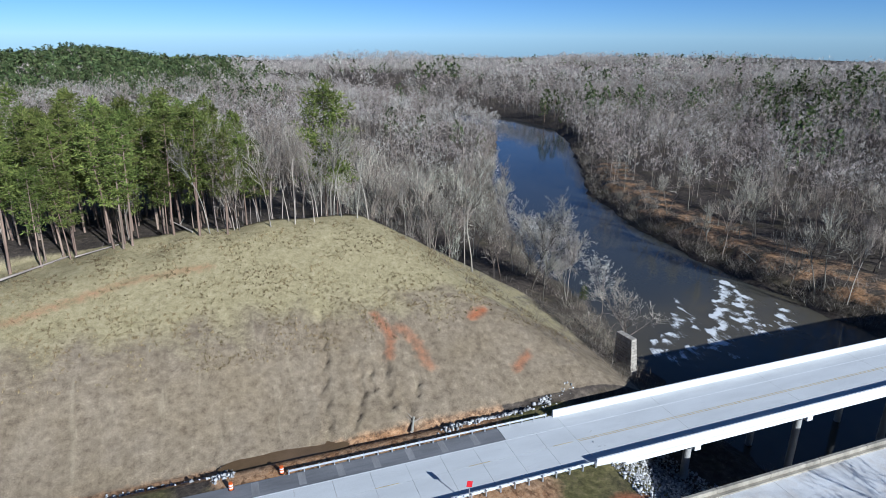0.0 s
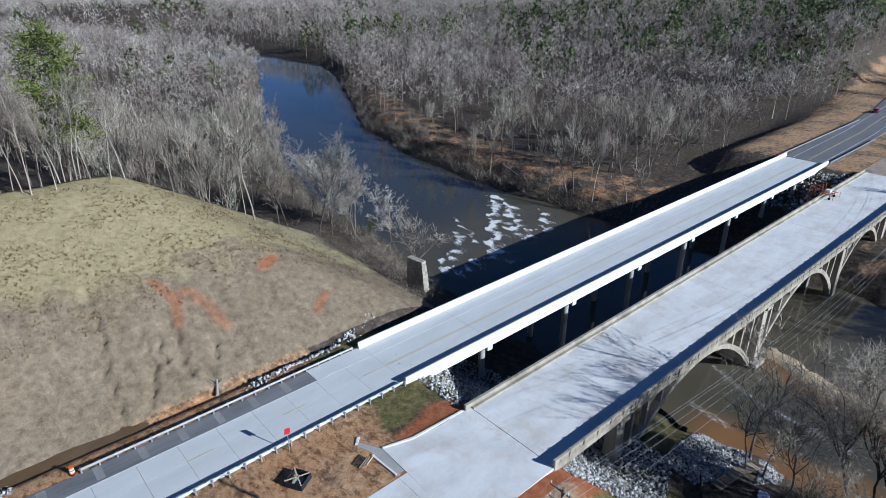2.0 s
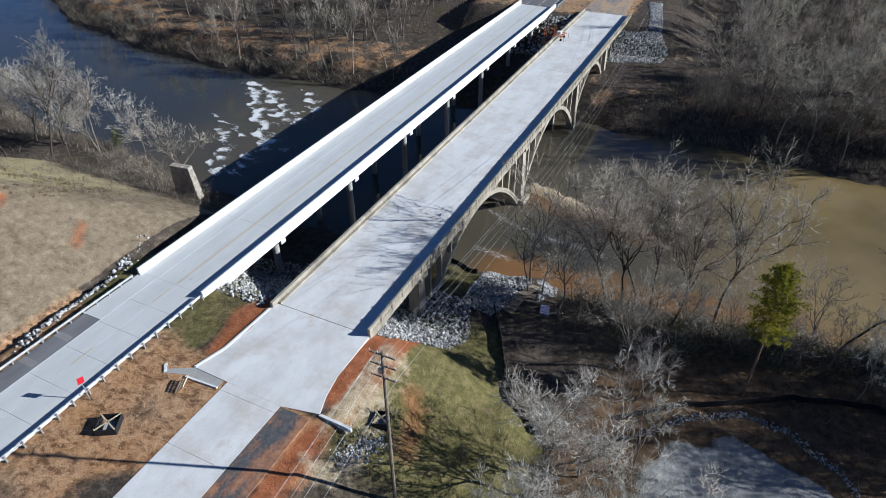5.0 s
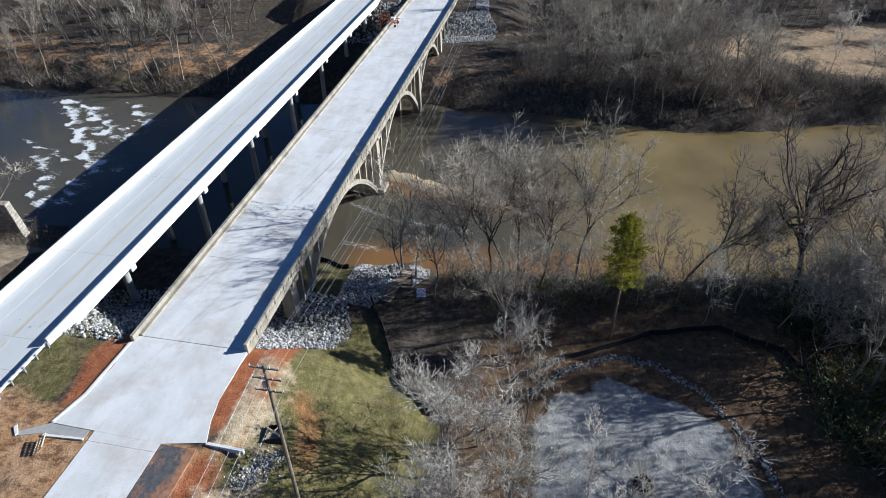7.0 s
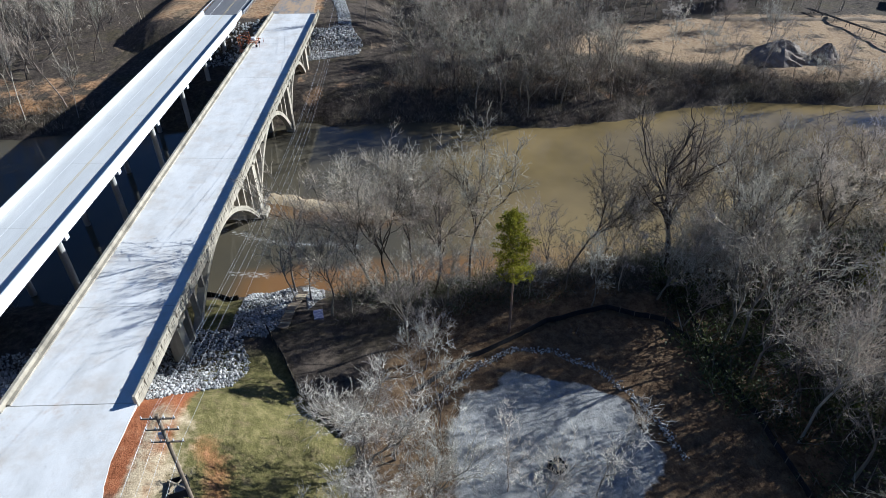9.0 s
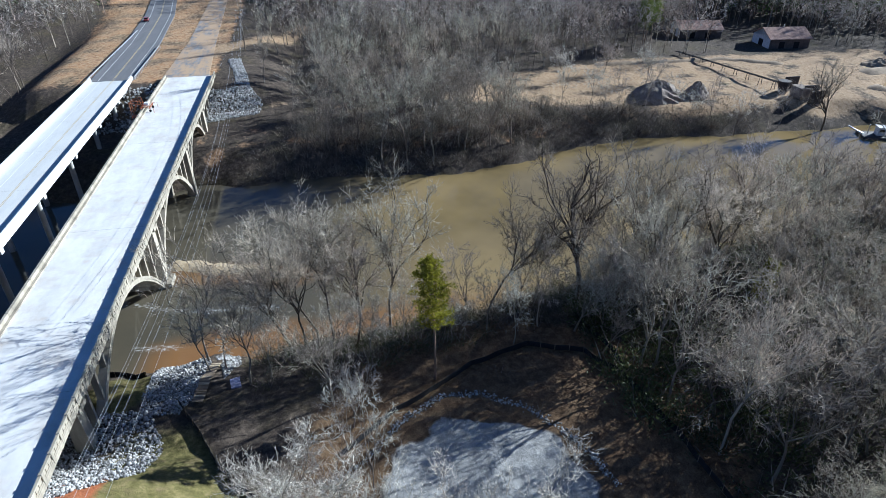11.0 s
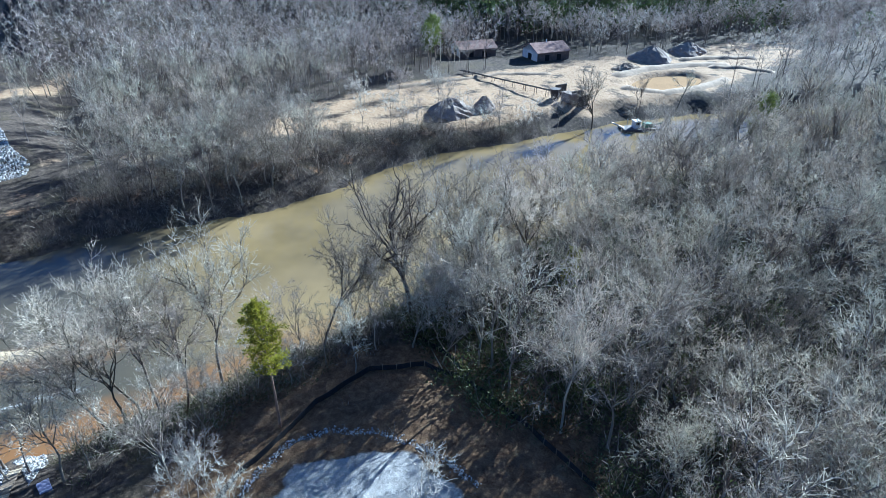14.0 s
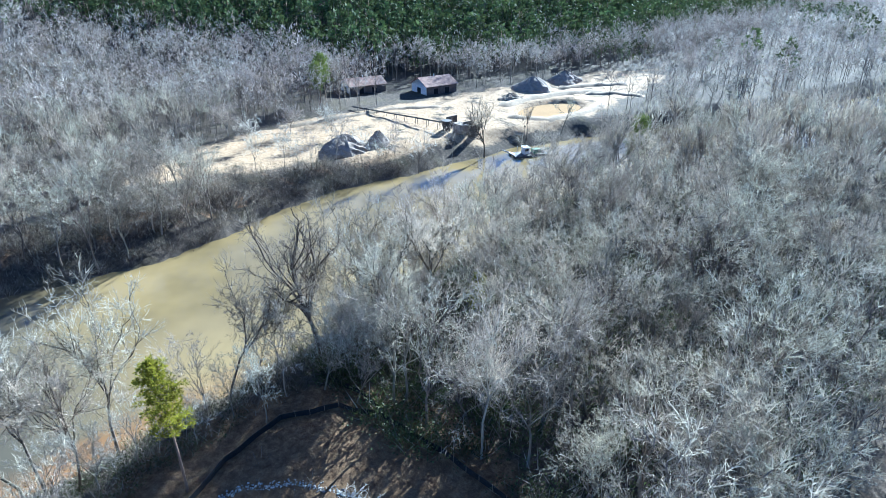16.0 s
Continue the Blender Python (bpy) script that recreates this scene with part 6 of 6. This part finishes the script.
def build_shed(x, y, lx, ly, wall, ridge, turn, roof_mat, label):
    g = thing("shed", label, "building", (x, y, gz(x, y)), turn)
    hx, hy = lx / 2, ly / 2
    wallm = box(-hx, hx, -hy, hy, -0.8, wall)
    part("wall", wallm, M_SHADEDWALL, g, "board wall with shade put into its dark colour")
    bm = bmesh.new()
    p = [(-hx - 0.6, wall - 0.1), (0, ridge), (hx + 0.6, wall - 0.1), (hx + 0.6, wall + 0.1), (0, ridge + 0.22), (-hx - 0.6, wall + 0.1)]
    a = [bm.verts.new((q, -hy - 0.7, z)) for q, z in p]
    b = [bm.verts.new((q, hy + 0.7, z)) for q, z in p]
    for i in range(6):
        bm.faces.new((a[i], a[(i + 1) % 6], b[(i + 1) % 6], b[i]))
    bm.faces.new(a[::-1]), bm.faces.new(b)
    bmesh.ops.recalc_face_normals(bm, faces=bm.faces[:])
    roof = part("roof", bm, roof_mat, g)
    for yy in np.arange(-hy, hy, 1.6):
        for s in (-1, 1):
            bm = bmesh.new()
            v = [bm.verts.new(c) for c in ((0.05 * s, yy, ridge + 0.25), (0.05 * s, yy + 0.08, ridge + 0.25), ((hx + 0.6) * s, yy + 0.08, wall + 0.14), ((hx + 0.6) * s, yy, wall + 0.14))]
            bm.faces.new(v)
            bmesh.ops.solidify(bm, geom=bm.faces[:], thickness=0.04)
            part("seam", bm, roof_mat, roof)
    for s in (-1, 1):
        bm = bmesh.new()
        v = [bm.verts.new(c) for c in ((-hx, hy * s, wall), (hx, hy * s, wall), (0, hy * s, ridge))]
        bm.faces.new(v)
        bmesh.ops.solidify(bm, geom=bm.faces[:], thickness=0.1)
        part("gable", bm, M_WHITEWALL, g)
    part("end_panel", box(-hx + 0.3, hx - 0.3, hy - 0.02, hy + 0.06, -0.6, wall), M_WHITEWALL, g, "white sheet-metal end wall")
    part("door", box(-1.5, 1.5, hy + 0.02, hy + 0.1, 0, wall * 0.7), M_DARK, g)
    for yy in (-hy * 0.35, hy * 0.4):
        part("loading_door", box(-hx - 0.05, -hx + 0.05, yy - 1.1, yy + 1.1, 0, wall * 0.7), M_DARK, g)
    part("vent", rod((0, 0, ridge), (0, 0, ridge + 1.1), 0.25, n=8), M_STEEL, g)


build_shed(220, -180, 13, 16, 3.6, 6.6, -6, M_TIN, "shed with walls coloured dark for shade, white end wall and rusty tin roof")
build_shed(242, -156, 13, 17, 3.4, 5.8, -12, M_TIN, "low shed with rusty roof standing in tree shade")


M_IRON = plain("dark_iron", (0.07, 0.06, 0.055), 0.7, 0.3, 2.0)


def build_conveyor():
    g = thing("conveyor", "long dark conveyor belt on spindly steel legs", "conveyor")
    a, b = Vector((214, -132, gz(214, -132) + 1.0)), Vector((168, -142, gz(168, -142) + 3.0))
    d = b - a
    side = Vector((-d.y, d.x, 0)).normalized() * 0.5
    for s in (-1, 1):
        part("rail", rod(a + side * s, b + side * s, 0.12, n=6), M_IRON, g)
    bm = bmesh.new()
    v = [bm.verts.new(p) for p in (a + side, a - side, b - side, b + side)]
    bm.faces.new(v)
    bmesh.ops.solidify(bm, geom=bm.faces[:], thickness=0.15)
    part("belt", bm, M_BLACK, g)
    for k in np.linspace(0.05, 0.95, 9):
        p = a + d * k
        for s in (-1, 1):
            part("leg", rod(p + side * s, (p.x + side.x * s * 1.6, p.y + side.y * s * 1.6, gz(p.x, p.y) - 0.2), 0.09, n=6), M_IRON, g)
    part("hopper", rod((167, -142.5, gz(167, -142.5)), (167, -142.5, gz(167, -142.5) + 4), 1.2, 2.0, 8), M_IRON, g)
    part("screen", box(160, 165, -147, -143.5, gz(162, -145), gz(162, -145) + 3.2, 0.1), M_GRAVEL, g)
    for x in (158, 161, 170):
        part("frame", box(x - 0.15, x + 0.15, -150, -145, gz(x, -147), gz(x, -147) + 4.0), M_IRON, g)


build_conveyor()


def build_dredge():
    g = thing("dredge", "small river dredge with white cabin and green machinery", "boat", (139.6, -157, WATER), -110)
    for y in (-2.0, 2.0):
        part("pontoon", box(-6.5, 6.5, y - 0.8, y + 0.8, -0.4, 0.5, 0.15), M_IRON, g)
    part("deck", box(-6.3, 6.3, -2.6, 2.6, 0.5, 0.65), M_IRON, g)
    cab = part("cabin", box(-2.4, -0.4, -1.2, 1.2, 0.65, 3.0, 0.06), M_WHITEWALL, g, "white wheelhouse")
    part("roof", box(-2.6, -0.2, -1.4, 1.4, 3.0, 3.15), M_WHITEWALL, cab)
    for y in (-1.22, 1.22):
        part("window", box(-2.1, -0.8, y - 0.02, y + 0.02, 1.8, 2.6), M_DARK, cab)
    part("pump", box(1.4, 4.2, -1.3, 1.3, 0.65, 2.0, 0.15), M_GREENPAINT, g, "green engine and pump")
    part("boom", rod((-5.8, 0, 0.8), (-10.2, 0, 2.8), 0.22, n=8), M_STEEL, g)
    part("boom", rod((5.0, 0.6, 0.8), (8.5, 0.6, 1.6), 0.2, n=8), M_GREENPAINT, g)
    part("mast", rod((-4.6, 0, 0.6), (-4.6, 0, 3.6), 0.1, n=6), M_STEEL, g)


M_GREENPAINT = plain("green_paint", (0.06, 0.16, 0.09), 0.6, 0.3, 2.0)
build_dredge()


def build_car(x, y, turn):
    g = thing("car", "dark red car driving on the asphalt road", "car", (x, y, 0.03), turn)
    paint = plain("car_paint", (0.22, 0.03, 0.03), 0.3, 0.05, 1.0, spec=0.5, bump=0.0)
    part("body", box(-2.2, 2.2, -0.88, 0.88, 0.3, 0.9, 0.14), paint, g)
    bm = box(-1.3, 1.0, -0.76, 0.76, 0.88, 1.42, 0.16)
    part("cabin", bm, M_DARK, g)
    part("roof", box(-0.9, 0.6, -0.66, 0.66, 1.40, 1.46, 0.02), paint, g)
    for sx in (-1.35, 1.4):
        for sy in (-0.82, 0.82):
            part("wheel", rod((sx, sy - 0.1, 0.3), (sx, sy + 0.1, 0.3), 0.32, n=14), M_BLACK, g)


build_car(279, 67.5, 6)


# ---- ditch water, tufts, fallen wood ----
def build_ditch_water():
    n = 30
    v = []
    for i in range(n):
        a = 6.2832 * i / n
        v.append((3.6 + 8.6 * math.cos(a), 70.5 + 1.9 * math.sin(a) * (1 + 0.15 * math.sin(3 * a)), -0.78))
    m = plain("ditch_water", (0.15, 0.095, 0.05), 0.15, 0.15, 0.4, spec=0.5, bump=0.0)
    tagged(link_mesh("ditch_water", v, [tuple(range(n))], m), "brown puddle standing in the roadside ditch", "puddle", kind="structure")


build_ditch_water()


def build_tufts():
    np.random.seed(77)
    arr = []
    for k in range(3):
        t = Tri()
        for _ in range(7):
            t.spike(np.random.normal(size=3) * np.array((0.14, 0.14, 0)), unit(np.array((np.random.normal() * 0.5, np.random.normal() * 0.5, 1.0))), np.random.uniform(0.25, 0.55), 0.10, 0)
        arr.append(t.arrays())
    rng = np.random.default_rng(8)
    x, y = rng.uniform(-44, 66, 26000), rng.uniform(84, 114, 26000)
    z = ground_z(x, y)
    k = (z > -6) & (z > (y - 90) * 0.2) & (rolling(x, y, 14) + rng.normal(size=len(x)) * 0.5 > -0.1) & (x < 62)
    p = np.stack([x, y, z - 0.03, rng.uniform(0, 6.28, len(x)), rng.uniform(0.5, 1.2, len(x)), rng.integers(0, 3, len(x))], -1)[k][:4200]
    m = leafy("dry_grass", (0.24, 0.19, 0.11), (0.44, 0.37, 0.22), 0.9, 0.1, 0.3)
    woods("grass_tufts", arr, p, [m], "tufts of dry yellow grass on the cut hill", "grass")


build_tufts()


def build_logs():
    for x, y, ln, a, r in ((-31, 112, 11, 38, 0.2), (-8, 117, 6, 120, 0.15), (-22, 114, 7, 20, 0.14), (133, 150, 9, 40, 0.2), (128, 172, 8, 110, 0.2), (142, 128, 7, 70, 0.18), (21.5, 70.9, 2.6, 60, 0.22)):
        g = thing("fallen_log", "pale fallen log at the edge of the woods", "log", (x, y, gz(x, y)), a, "fallen logs")
        part("stem", rod((-ln / 2, 0, 0.25), (ln / 2, 0.3, 0.9), r, r * 0.6, 8), M_PALEBARK, g)
        for k in range(3):
            part("branch", rod((ln * (0.1 + 0.12 * k), 0.1, 0.6), (ln * (0.2 + 0.14 * k), 1.2 * (-1) ** k, 1.5), r * 0.3, r * 0.1, 5), M_PALEBARK, g)


build_logs()
